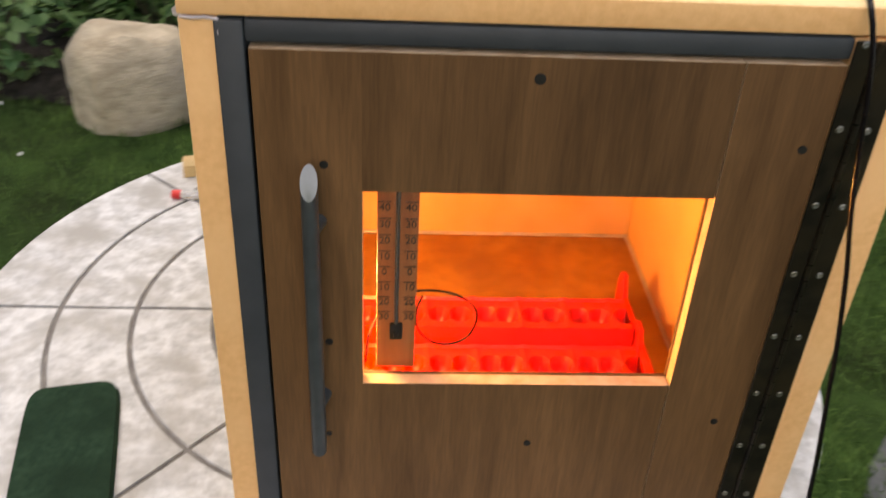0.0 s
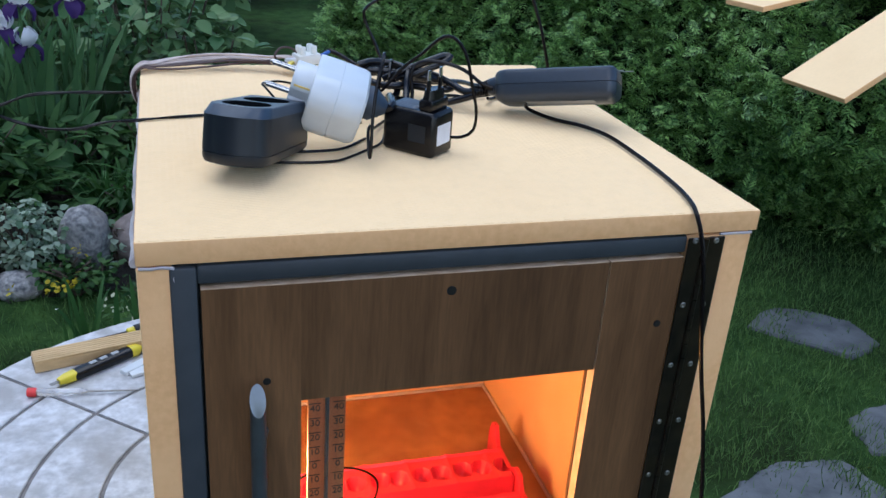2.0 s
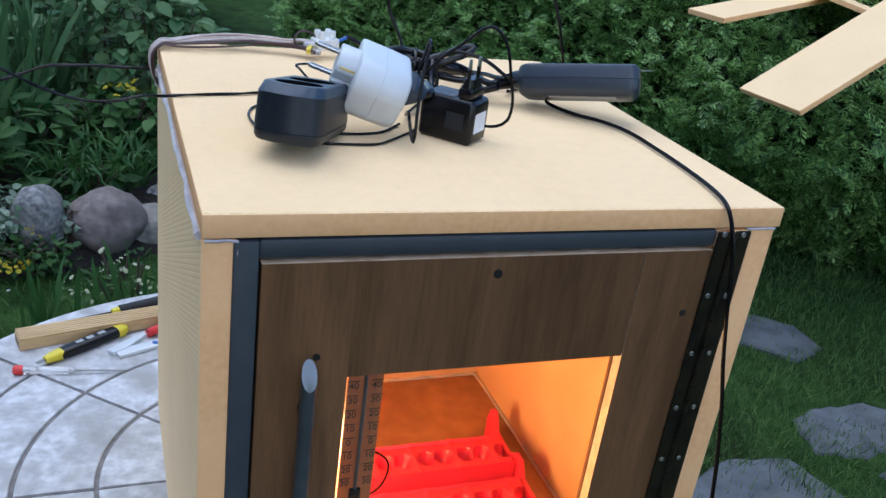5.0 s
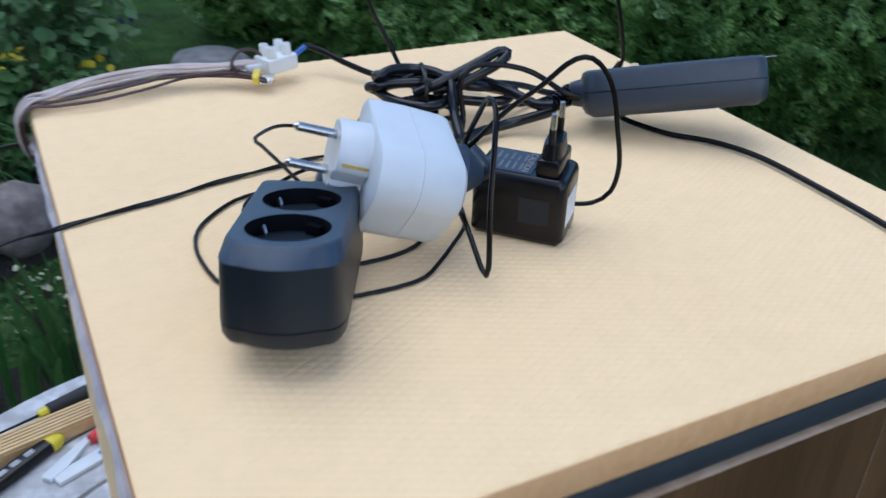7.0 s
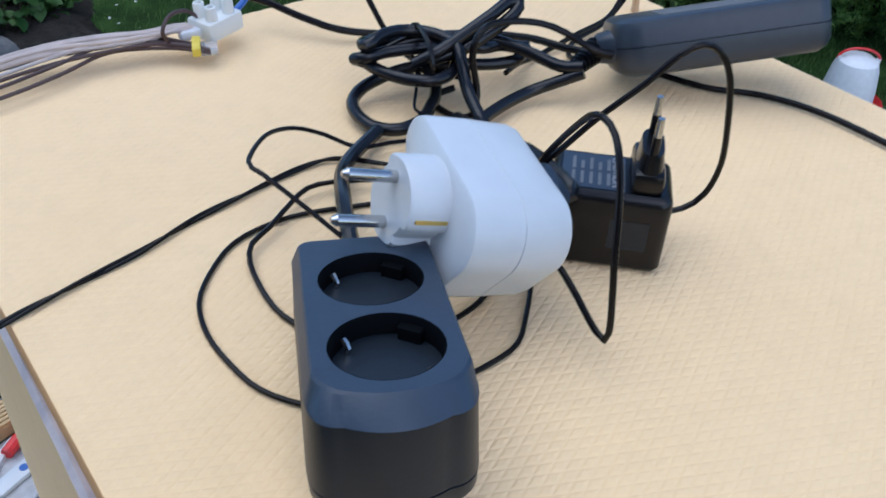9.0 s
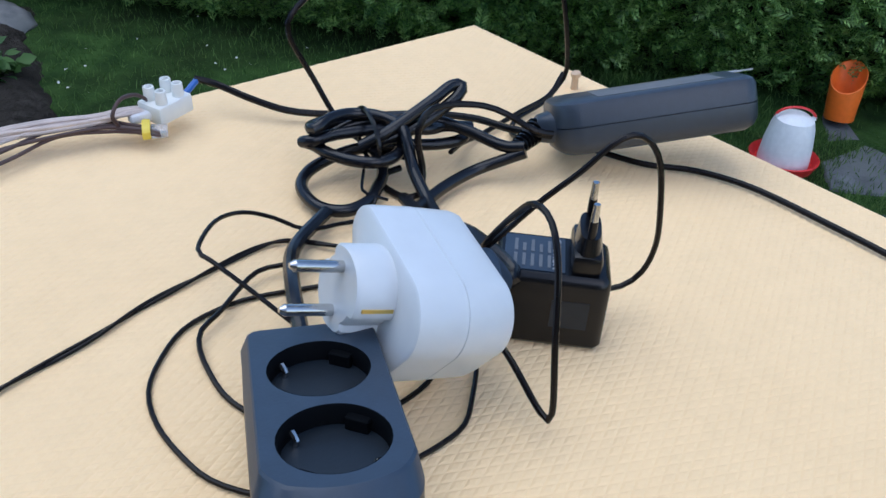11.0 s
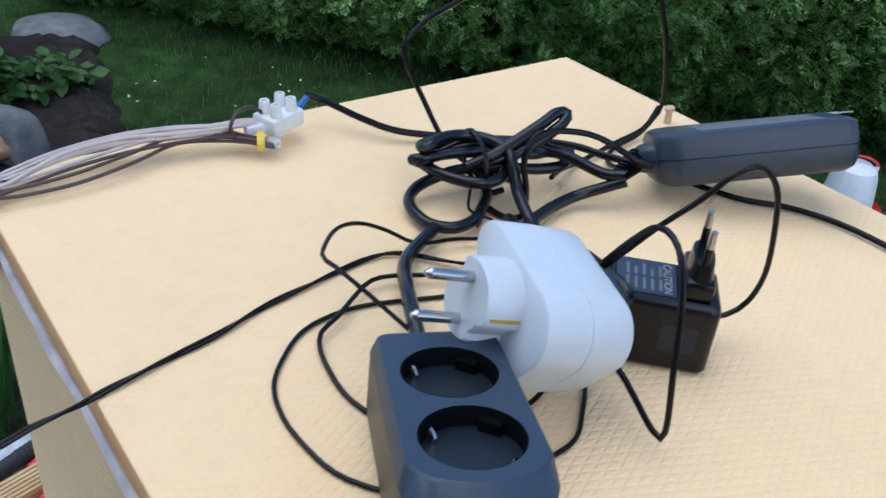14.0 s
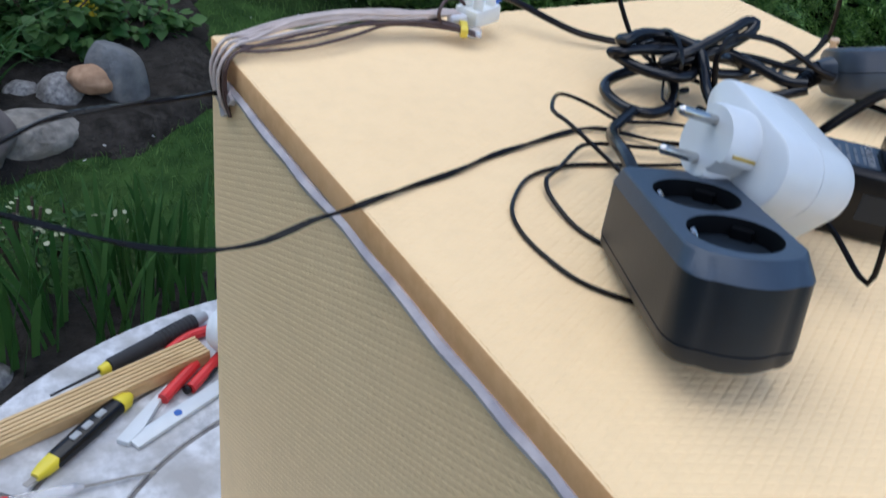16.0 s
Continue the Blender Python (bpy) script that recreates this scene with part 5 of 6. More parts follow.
# ---- tools on the table ----
bat = thing("wooden_batten", (-0.08, 0.645, TABLE), "short pale pine batten with rough ends", "batten")
MB = axes((-0.172, 0.628, TABLE), (0.205, 0.052, 0), (-0.052, 0.205, 0))
bm = bmesh.new()
box(bm, 0.0, 0.235, -0.016, 0.016, 0.0003, 0.0155, 0.0012, 1, MB)
for f in bm.faces:
    f.normal_update()
    f.material_index = 1 if abs((MB.to_3x3().inverted() @ f.normal).x) > 0.9 else 0
part("strip", bm, [M_BATTEN, M_ENDGRAIN], bat)
for k in range(6):
    bm = bmesh.new()
    box(bm, 0.001, 0.234, -0.0158 + 0.00535 * k, -0.0158 + 0.00535 * k + 0.0041, 0.0150, 0.0188, 0.0005, 1, MB)
    part("ridge", bm, M_BATTEN, bat)
sd = thing("screwdriver", (-0.1, 0.55, TABLE), "small voltage tester screwdriver with red cap", "screwdriver")
a, b = Vector((-0.172, 0.558, TABLE + 0.0065)), Vector((-0.035, 0.543, TABLE + 0.0035))
d = (b - a).normalized()
bm = bmesh.new()
cyl(bm, a, a + d * 0.012, 0.0062, None, 12, bevel=0.001)
part("cap", bm, M_REDTOOL, sd, "red plastic cap")
bm = bmesh.new()
cyl(bm, a + d * 0.012, a + d * 0.066, 0.0055, 0.0048, 8)
cyl(bm, a + d * 0.066, a + d * 0.074, 0.0048, 0.0025, 8)
part("grip", bm, M_CLEAR, sd, "clear plastic grip")
bm = bmesh.new()
cyl(bm, a + d * 0.074, b, 0.0014, 0.0012, 8)
part("blade", bm, M_STEEL, sd)
cu = thing("cutter_knife", (-0.08, 0.61, TABLE), "black and yellow snap-off cutter knife", "knife")
MK = axes((-0.140, 0.572, TABLE), (0.110, 0.078, 0), (-0.078, 0.110, 0))
bm = bmesh.new()
loft(bm, [(oval(0.006, 0.0045, 3, 16), 0.018), (oval(0.0095, 0.0065, 3, 16), 0.030), (oval(0.0105, 0.0075, 3, 16), 0.075), (oval(0.0095, 0.007, 3, 16), 0.118)], MK @ pose(0, 0, 0.0078, 90, 0, 90))
part("body", bm, M_BLACK, cu)
bm = bmesh.new()
loft(bm, [(oval(0.005, 0.004, 3, 16), 0.006), (oval(0.0075, 0.0062, 3, 16), 0.016), (oval(0.0088, 0.0068, 3, 16), 0.030)], MK @ pose(0, 0, 0.0078, 90, 0, 90))
part("nose", bm, M_YTOOL, cu, "yellow nose")
bm = bmesh.new()
loft(bm, [(oval(0.0100, 0.0078, 3, 16), 0.114), (oval(0.0105, 0.0080, 3, 16), 0.124), (oval(0.006, 0.005, 3, 16), 0.131)], MK @ pose(0, 0, 0.0078, 90, 0, 90))
part("end_cap", bm, M_YTOOL, cu, "yellow end cap")
for x in (0.052, 0.068, 0.086):
    bm = bmesh.new()
    box(bm, x, x + 0.011, -0.0035, 0.0035, 0.0150, 0.0162, 0.001, 1, MK)
    part("print_bar", bm, M_LABEL, cu)
bm = bmesh.new()
box(bm, -0.006, 0.010, -0.003, 0.003, 0.0075, 0.0082, 0, 1, MK)
part("blade", bm, M_STEEL, cu)
bm = bmesh.new()
MR = axes((-0.056, 0.592, TABLE), (0.062, 0.058, 0), (-0.058, 0.062, 0))
prism(bm, [(0, -0.009), (0.02, -0.012), (0.085, -0.003), (0.085, 0.001), (0.03, 0.004), (0, 0.004)], 0.0003, 0.006, MR, 0, 0.001)
solo("plastic_wedge", bm, M_WHITE, "white plastic wedge-shaped strip lying on the table", "strip")
bm = bmesh.new()
MR = axes((-0.046, 0.585, TABLE), (0.105, 0.045, 0), (-0.045, 0.105, 0))
box(bm, 0, 0.135, -0.0085, 0.0085, 0.0003, 0.0055, 0.001, 2, MR)
rule = solo("folding_rule", bm, M_WHITE, "white folding rule with a blue dot", "rule")
bm = bmesh.new()
cyl(bm, MR @ Vector((0.055, 0, 0.0054)), MR @ Vector((0.055, 0, 0.0061)), 0.0042, None, 14)
part("dot", bm, M_BLUEWIRE, rule, "blue dot")
pl_ = thing("pliers", (0.03, 0.66, TABLE), "small pliers with red handles", "pliers")
for p, q in (((-0.004, 0.630, TABLE + 0.007), (0.042, 0.668, TABLE + 0.008)), ((0.026, 0.634, TABLE + 0.007), (0.072, 0.672, TABLE + 0.007))):
    bm = bmesh.new()
    tube(bm, [p, ((p[0] + q[0]) / 2 + 0.001, (p[1] + q[1]) / 2, p[2] + 0.001), q], 0.0062, 10)
    part("grip", bm, M_REDTOOL, pl_)
bm = bmesh.new()
tube(bm, [(0.02, 0.634, TABLE + 0.006), (0.05, 0.65, TABLE + 0.006), (0.09, 0.69, TABLE + 0.006)], 0.005, 8)
part("jaw", bm, M_BLACK, pl_)
pen = thing("soldering_iron", (-0.02, 0.71, TABLE), "black soldering iron with a thick ribbed grip", "soldering iron")
a, b = Vector((-0.070, 0.685, TABLE + 0.009)), Vector((0.068, 0.736, TABLE + 0.0105))
d = (b - a).normalized()
bm = bmesh.new()
cyl(bm, a - d * 0.035 + Vector((0, 0, 0.002)), a + d * 0.022, 0.0012, 0.0018, 10)
part("tip", bm, M_OLDSTEEL, pen, "thin dark tip")
bm = bmesh.new()
cyl(bm, a + d * 0.020, a + d * 0.031, 0.0055, 0.0068, 16, bevel=0.001)
part("collar", bm, M_YTOOL, pen, "yellow collar")
bm = bmesh.new()
cyl(bm, a + d * 0.031, a + d * 0.140, 0.0082, 0.0094, 18, bevel=0.001)
grip = part("grip", bm, M_DARKFELT, pen, "thick black rubber grip")
for j in range(9):
    bm = bmesh.new()
    cyl(bm, a + d * (0.092 + 0.0052 * j), a + d * (0.0954 + 0.0052 * j), 0.0097, 0.0098, 16, bevel=0.0005)
    part("rib", bm, M_DARKFELT, grip)
bm = bmesh.new()
cyl(bm, a + d * 0.140, a + d * 0.156, 0.0078, 0.0060, 16, bevel=0.001)
part("end_cap", bm, M_LABEL, pen, "grey-blue end cap")
bm = bmesh.new()
tube(bm, [(0.022, 0.700, TABLE + 0.006), (0.05, 0.714, TABLE + 0.007), (0.09, 0.72, TABLE + 0.006)], 0.006, 10)
solo("red_marker", bm, M_REDTOOL, "red marker pen lying behind the batten", "pen")
bm = bmesh.new()
lathe(bm, [(0, 0.024), (0.006, 0.026), (0.034, 0.029), (0.035, 0.028), (0.006, 0.0245), (0.004, 0.005)], pose(0.078, 0.690, TABLE + 0.030, 78, 0, 30), 24)
solo("plastic_cup", bm, M_DRINK, "small milky plastic cup lying on its side", "cup")
bm = bmesh.new()      # folded felt: two soft layers
MF = axes((-0.166, 0.084, TABLE), (0.98, 0.20, 0), (-0.20, 0.98, 0))
for z0, sx, sy in ((0.0004, 0.044, 0.098), (0.0052, 0.0425, 0.096)):
    o = oval(sx, sy, 7, 40)
    loft(bm, [([(x * 0.98, y * 0.98) for x, y in o], z0), (o, z0 + 0.0018), ([(x * 0.975, y * 0.985) for x, y in o], z0 + 0.0046)], MF)
solo("folded_cloth", bm, M_CLOTH, "dark green folded felt cloth on the table", "cloth")

# ---- stones, slabs and garden things ----
def boulder(name, place, size, mat, label, seed, rough=0.22, flat=0.0, yaw=0.0, group=""):
    """A worn stone: a noisy, slightly faceted ball sunk a little into the soil."""
    bm = bmesh.new()
    bmesh.ops.create_icosphere(bm, subdivisions=4, radius=1)
    turn = Matrix.Rotation(radians(yaw), 3, 'Z')
    off = Vector((seed * 3.1, seed * 1.7, seed * 0.9))
    for v in bm.verts:
        d = v.co.normalized()
        r = 1 + rough * noise.noise(d * 1.3 + off) + rough * 0.5 * noise.noise(d * 3.1 + off) + rough * 0.26 * noise.noise(d * 8 + off) + rough * 0.10 * noise.noise(d * 19 + off)
        if flat:
            r = r * (1 - flat) + flat * min(1.15, 0.92 / max(0.55, max(abs(d.x + 0.2 * d.y), abs(d.y - 0.15 * d.z), abs(d.z + 0.2 * d.x))))
        q = turn @ Vector((d.x * r * size[0], d.y * r * size[1], d.z * r * size[2]))
        v.co = Vector(place) + q + Vector((0, 0, size[2] * 0.72))
    return solo(name, bm, mat, label, "stone", group)


boulder("sandstone_boulder", (-0.725, 2.28, -0.04), (0.20, 0.145, 0.22), M_SAND, "large pale angular sandstone boulder beside the lawn", 2, 0.26, 0.62, 24)
boulder("fieldstone", (-0.262, 2.36, 0.05), (0.085, 0.075, 0.12), M_STONE, "grey speckled upright fieldstone in the bed", 5, 0.16, 0.1, 0, "bed edging stones")
boulder("fieldstone", (-0.055, 2.40, 0.02), (0.125, 0.10, 0.115), M_STONEB, "brown rounded fieldstone in the bed", 8, 0.18, 0.15, 20, "bed edging stones")
boulder("fieldstone", (0.105, 2.50, -0.04), (0.178, 0.105, 0.090), M_STONEG, "broad rough grey-tan fieldstone at the bed's edge", 15, 0.2, 0.3, 10, "bed edging stones")
boulder("fieldstone", (0.145, 2.80, 0.01), (0.060, 0.05, 0.042), M_STONE, "small pale grey fieldstone", 21, 0.12, 0.0, 0, "bed edging stones")
boulder("fieldstone", (0.253, 2.73, 0.0), (0.076, 0.070, 0.072), M_STONE, "round pale grey fieldstone", 24, 0.12, 0.0, 0, "bed edging stones")
boulder("fieldstone", (0.350, 2.68, 0.085), (0.082, 0.06, 0.048), M_STONET, "tan rounded stone leaning on others", 27, 0.12, 0.0, -25, "bed edging stones")
boulder("fieldstone", (0.418, 2.715, -0.045), (0.082, 0.110, 0.155), M_STONED, "tall angular grey fieldstone", 31, 0.12, 0.75, 20, "bed edging stones")
boulder("fieldstone", (-0.46, 2.24, 0.0), (0.075, 0.06, 0.05), M_STONE, "small grey stone under silvery leaves", 35, 0.15, 0.0, 0, "bed edging stones")
boulder("fieldstone", (-0.14, 1.50, 0.0), (0.05, 0.045, 0.04), M_STONE, "small grey stone in the narrow bed", 38, 0.15, 0.0, 0, "bed edging stones")


def flagstone(points, label, z=0.006, seed=1):
    bm = bmesh.new()
    rs = random.Random(seed)
    fine = []
    n = len(points)
    for k in range(n):
        a, b = Vector((*points[k], 0)), Vector((*points[(k + 1) % n], 0))
        for j in range(5):
            p = a.lerp(b, j / 5)
            fine.append((p.x + rs.uniform(-0.007, 0.007), p.y + rs.uniform(-0.007, 0.007)))
    prism(bm, fine, -0.03, z, None, 0, 0.006)
    return part("flagstone", bm, M_SLAB, paving, label)


paving = new("pavement")
tagged(paving, "irregular grey flagstones set in the lawn", "paving", kind="structure")
BASE[paving] = Vector((0, 0, 0))
flagstone([(1.82, 1.65), (1.95, 1.75), (2.07, 1.75), (2.22, 1.63), (2.21, 1.47), (2.06, 1.41), (1.97, 1.51)], "", seed=2)
flagstone([(1.76, 0.97), (1.80, 1.13), (1.93, 1.17), (2.10, 1.16), (2.22, 1.06), (2.05, 0.96), (1.90, 0.93)], "", seed=3)
flagstone([(1.88, 0.87), (2.10, 0.92), (2.22, 0.82), (2.05, 0.70), (1.90, 0.74)], "", seed=4)
flagstone([(1.04, 0.66), (1.13, 0.80), (1.27, 0.92), (1.39, 0.965), (1.50, 1.0), (1.66, 0.97), (1.70, 0.80), (1.56, 0.56), (1.22, 0.50)], "", seed=5)
flagstone([(2.62, 1.02), (2.78, 1.14), (3.02, 1.12), (3.06, 0.92), (2.80, 0.84)], "", seed=6)
flagstone([(2.94, 1.22), (3.14, 1.36), (3.40, 1.30), (3.42, 1.12), (3.14, 1.08)], "", seed=7)
flagstone([(2.40, 0.72), (2.62, 0.84), (2.78, 0.74), (2.70, 0.52), (2.46, 0.52)], "", seed=8)
flagstone([(3.2, 0.95), (3.5, 1.0), (3.6, 0.75), (3.2, 0.7)], "", seed=10)
boulder("fieldstone", (0.875, 3.82, -0.05), (0.19, 0.22, 0.075), M_SLABSTONE, "broad flat pale grey stone in the grass", 41, 0.16, 0.1, 15, "bed edging stones")

dr = thing("poultry_drinker", (2.598, 1.196, 0.0), "milky white poultry drinker with a red base and handle", "drinker")
dm = Matrix.Translation((2.598, 1.196, 0.02)) @ Matrix.Diagonal((1.13, 1.13, 1.04, 1))
bm = bmesh.new()
lathe(bm, [(0.0, 0.080), (0.006, 0.088), (0.040, 0.102), (0.043, 0.099), (0.016, 0.084), (0.012, 0.02)], dm, 40)
part("base_dish", bm, M_REDTOOL, dr, "red drinking dish")
bm = bmesh.new()
lathe(bm, [(0.012, 0.073), (0.026, 0.075), (0.085, 0.071), (0.142, 0.063), (0.168, 0.055), (0.181, 0.038), (0.187, 0.013)], dm, 36)
for a in (135, 315):
    p = dm @ Vector((0.052 * math.cos(radians(a)), 0.052 * math.sin(radians(a)), 0.168))
    cyl(bm, p, p + Vector((0, 0, 0.012)), 0.008, 0.007, 12)
part("bell", bm, M_DRINK, dr, "milky white bell")
bm = bmesh.new()
tube(bm, [dm @ Vector((0.056 * math.cos(radians(135)) * math.cos(t), 0.056 * math.sin(radians(135)) * math.cos(t), 0.172 + 0.034 * math.sin(t))) for t in [math.pi * k / 10 for k in range(11)]], 0.0045, 8)
part("handle", bm, M_REDTOOL, dr, "red carrying handle")
bm = bmesh.new()      # hollow scoop, cut off aslant
m = pose(3.10, 1.272, 0.024, -4, 9, 18)
rows = []
for r, z, lean in ((0.050, 0.0, 0), (0.054, 0.006, 0), (0.062, 0.160, 0.85), (0.059, 0.160, 0.85), (0.050, 0.010, 0)):
    rows.append([bm.verts.new(m @ Vector((r * math.cos(a), r * math.sin(a), z + lean * r * math.cos(a)))) for a in [2 * math.pi * k / 32 for k in range(32)]])
for a, b in zip(rows, rows[1:]):
    for k in range(32):
        bm.faces.new((a[k], a[(k + 1) % 32], b[(k + 1) % 32], b[k]))
bm.faces.new(rows[0][::-1])
bm.faces.new(rows[-1])
solo("plastic_scoop", bm, M_ORANGE, "bright orange plastic beaker cut off aslant", "beaker")

# foam offcuts thrown on the hedge
def offcut(m, lx, ly, lz, label):
    bm = bmesh.new()
    box(bm, 0, lx, 0, ly, 0, lz, 0.0015, 1, m)
    inv = m.to_3x3().inverted()
    for f in bm.faces:
        f.normal_update()
        f.material_index = 0 if abs((inv @ f.normal).z) > 0.9 else 1
    return solo("foam_offcut", bm, [M_FOAM, M_CUT], label, "foam board", "foam offcuts on the hedge")


offcut(axes((1.930, 1.585, 0.780), (0.83, 0.03, 0.52), (0.03, 1, 0)), 0.60, 0.29, 0.018, "peach foam board offcut leaning on the hedge")
offcut(axes((1.90, 2.02, 0.965), (0.95, 0.25, 0.14), (-0.25, 0.95, 0)), 0.62, 0.16, 0.018, "narrow peach foam offcut lying on the hedge")
offcut(axes((2.30, 2.05, 1.075), (0.86, -0.42, -0.22), (0.42, 0.86, 0.03)), 0.55, 0.30, 0.018, "peach foam offcut crossing another one")

# ---- hedge ----
def hedge_front(s, z):
    """How far the leaf face stands in front of the hedge's middle line."""
    base = 0.30 + 0.10 * noise.noise((s * 1.3, z * 1.6, 7)) + 0.09 * noise.noise((s * 4.6, z * 5.2, 3)) + 0.05 * noise.noise((s * 11, z * 12, 9))
    foot = -0.22 * max(0.0, 1 - z / 0.30) ** 1.5
    bump = 0.58 * math.exp(-((s + 0.12) / 0.42) ** 2 - ((z - 0.70) / 0.30) ** 2)
    return base + foot + bump - 0.42 * max(0.0, z - 0.55)


H0 = HN * 3.62        # middle line of the hedge: H0 + s * HU
S0, S1, HZ = -2.9, 4.2, 1.75
hedge = thing("hedge", H0, "tall dense dark green yew hedge", "hedge")
# near-black sheet behind the leaves, coloured as the hedge's inner shade
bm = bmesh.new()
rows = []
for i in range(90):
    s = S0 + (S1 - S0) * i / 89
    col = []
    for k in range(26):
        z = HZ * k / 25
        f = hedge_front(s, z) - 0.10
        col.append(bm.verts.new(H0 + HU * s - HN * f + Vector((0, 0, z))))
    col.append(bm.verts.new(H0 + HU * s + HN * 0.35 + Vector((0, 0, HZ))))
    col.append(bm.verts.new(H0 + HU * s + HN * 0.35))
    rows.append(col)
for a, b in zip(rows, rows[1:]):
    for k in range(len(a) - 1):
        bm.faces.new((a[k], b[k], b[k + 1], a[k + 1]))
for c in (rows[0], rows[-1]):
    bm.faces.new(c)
part("inner_thicket", bm, M_HEDGECORE, hedge, "near-black sheet for the shade inside the hedge")


def spray_shape(n=8, length=0.064, leaf=0.0170, width=0.0048):
    """A flat twig with narrow leaves in two rows, pointing along y."""
    v, f = [], []
    for k in range(n):
        t = (k + 0.6) / n
        y = length * t
        reach = leaf * (0.55 + 0.9 * math.sin(math.pi * min(1, t * 0.9 + 0.12)))
        for sgn in (-1, 1):
            a = radians(52 - 20 * t)
            dx, dy = sgn * math.sin(a), math.cos(a)
            i = len(v)
            px, py = -dy * width / 2 * sgn, dx * width / 2 * sgn
            lift = 0.003 * ((k + (sgn > 0)) % 3 - 1)
            v += [(0, y, 0), (dx * reach * 0.5 + px, y + dy * reach * 0.5 + py, 0.001 + lift), (dx * reach, y + dy * reach, -0.002 + lift), (dx * reach * 0.5 - px, y + dy * reach * 0.5 - py, 0.001 + lift)]
            f.append((i, i + 1, i + 2, i + 3))
    i = len(v)
    v += [(-0.0012, 0, -0.0006), (0.0012, 0, -0.0006), (0.0006, length, 0)]
    f.append((i, i + 1, i + 2))
    return v, f


N = 34000
ss = rng.uniform(S0, S1, N)
zz = rng.uniform(0.02, 1.35, N) ** 1.0
depth = rng.uniform(-0.09, 0.07, N)
pl3 = np.zeros((N, 3))
for k in range(N):
    p = H0 + HU * ss[k] - HN * (hedge_front(ss[k], zz[k]) + depth[k])
    pl3[k] = (p.x, p.y, zz[k])
yaw0 = math.atan2(-HN.x, -HN.y) * -1
yaw = rng.normal(yaw0, 0.75, N)
pitch = rng.normal(0.22, 0.5, N)
sc = rng.uniform(0.75, 1.7, N)
P = spin(yaw, pitch, rng.uniform(-0.9, 0.9, N), sc, pl3)
P[:, :3, 3] -= P[:, :3, 1] * 0.05
v, f = spray_shape()
me = scatter("foliage", v, f, P, M_HEDGE)
me.transform(Matrix.Translation(-BASE[hedge]))
ob = new("foliage", me)
ob.parent = hedge
tagged(ob, kind="stuff")

# ---- grass ----
blade = [(-0.0018, 0, 0), (0.0018, 0, 0), (-0.0014, 0.006, 0.024), (0.0014, 0.006, 0.024), (0, 0.020, 0.045)]
blade_f = [(0, 1, 3, 2), (2, 3, 4)]


def lawn_points(n, x0, x1, y0, y1):
    x, y = rng.uniform(x0, x1, n), rng.uniform(y0, y1, n)
    keep = []
    for a, b in zip(x, y):
        p = Vector((a, b, 0))
        if in_bed(a, b) > 0.03 or in_strip(a, b) > 0.02 or p.dot(HN) > 3.55 or math.hypot(a - CX, b - CY) < 0.25:
            continue
        if rng.random() > 0.16 and any(q[0] < a < q[1] and q[2] < b < q[3] for q in ((1.95, 2.2, 1.48, 1.66), (1.86, 2.2, 1.06, 1.18), (1.93, 2.12, 0.8, 0.93), (1.12, 1.58, 0.62, 0.96), (2.72, 3.0, 0.9, 1.08), (3.02, 3.36, 1.12, 1.28), (2.48, 2.7, 0.56, 0.76), (0.74, 1.0, 3.66, 3.98), (3.25, 3.5, 0.75, 0.95))):
            continue
        keep.append((a, b, lawn_height(a - 0.6, b - 2.0) - 0.004))
    return np.array(keep)


g = np.concatenate([lawn_points(52000, -2.2, 3.6, 0.2, 4.6), lawn_points(9000, -2.0, 2.0, 1.7, 2.5), lawn_points(46000, 0.7, 3.0, 0.4, 2.6), lawn_points(16000, -2.6, 4.5, 4.6, 9.0)])
n = len(g)
far = 1 + 0.6 * (g[:, 1] > 4.6)
P = spin(rng.uniform(0, 6.283, n), rng.normal(0, 0.35, n), rng.normal(0, 0.3, n), rng.uniform(0.4, 1.0, n) * far, g)
ob = new("grass", scatter("grass", blade, blade_f, P, M_GRASS))
tagged(ob, "short green lawn grass blades", "grass", kind="stuff")

petal = [(0, 0, 0.001)] + [(0.011 * math.cos(6.283 * k / 8), 0.011 * math.sin(6.283 * k / 8), 0.003 * (k % 2)) for k in range(8)]
petal_f = [(0, 1 + k, 1 + (k + 1) % 8) for k in range(8)]


def flowers(name, places, mat, label, scale=(0.7, 1.2), tilt=0.4):
    places = np.asarray(places, float)
    n = len(places)
    P = spin(rng.uniform(0, 6.28, n), rng.normal(0, tilt, n), rng.normal(0, tilt, n), rng.uniform(*scale, n), places)
    return tagged(new(name, scatter(name, petal, petal_f, P, mat)), label, "flowers", kind="stuff")


d = lawn_points(130, -1.4, 1.9, 1.9, 4.2)
d[:, 2] += 0.045
flowers("daisies", d, M_PETALW, "tiny white daisies in the lawn", (0.3, 0.6))


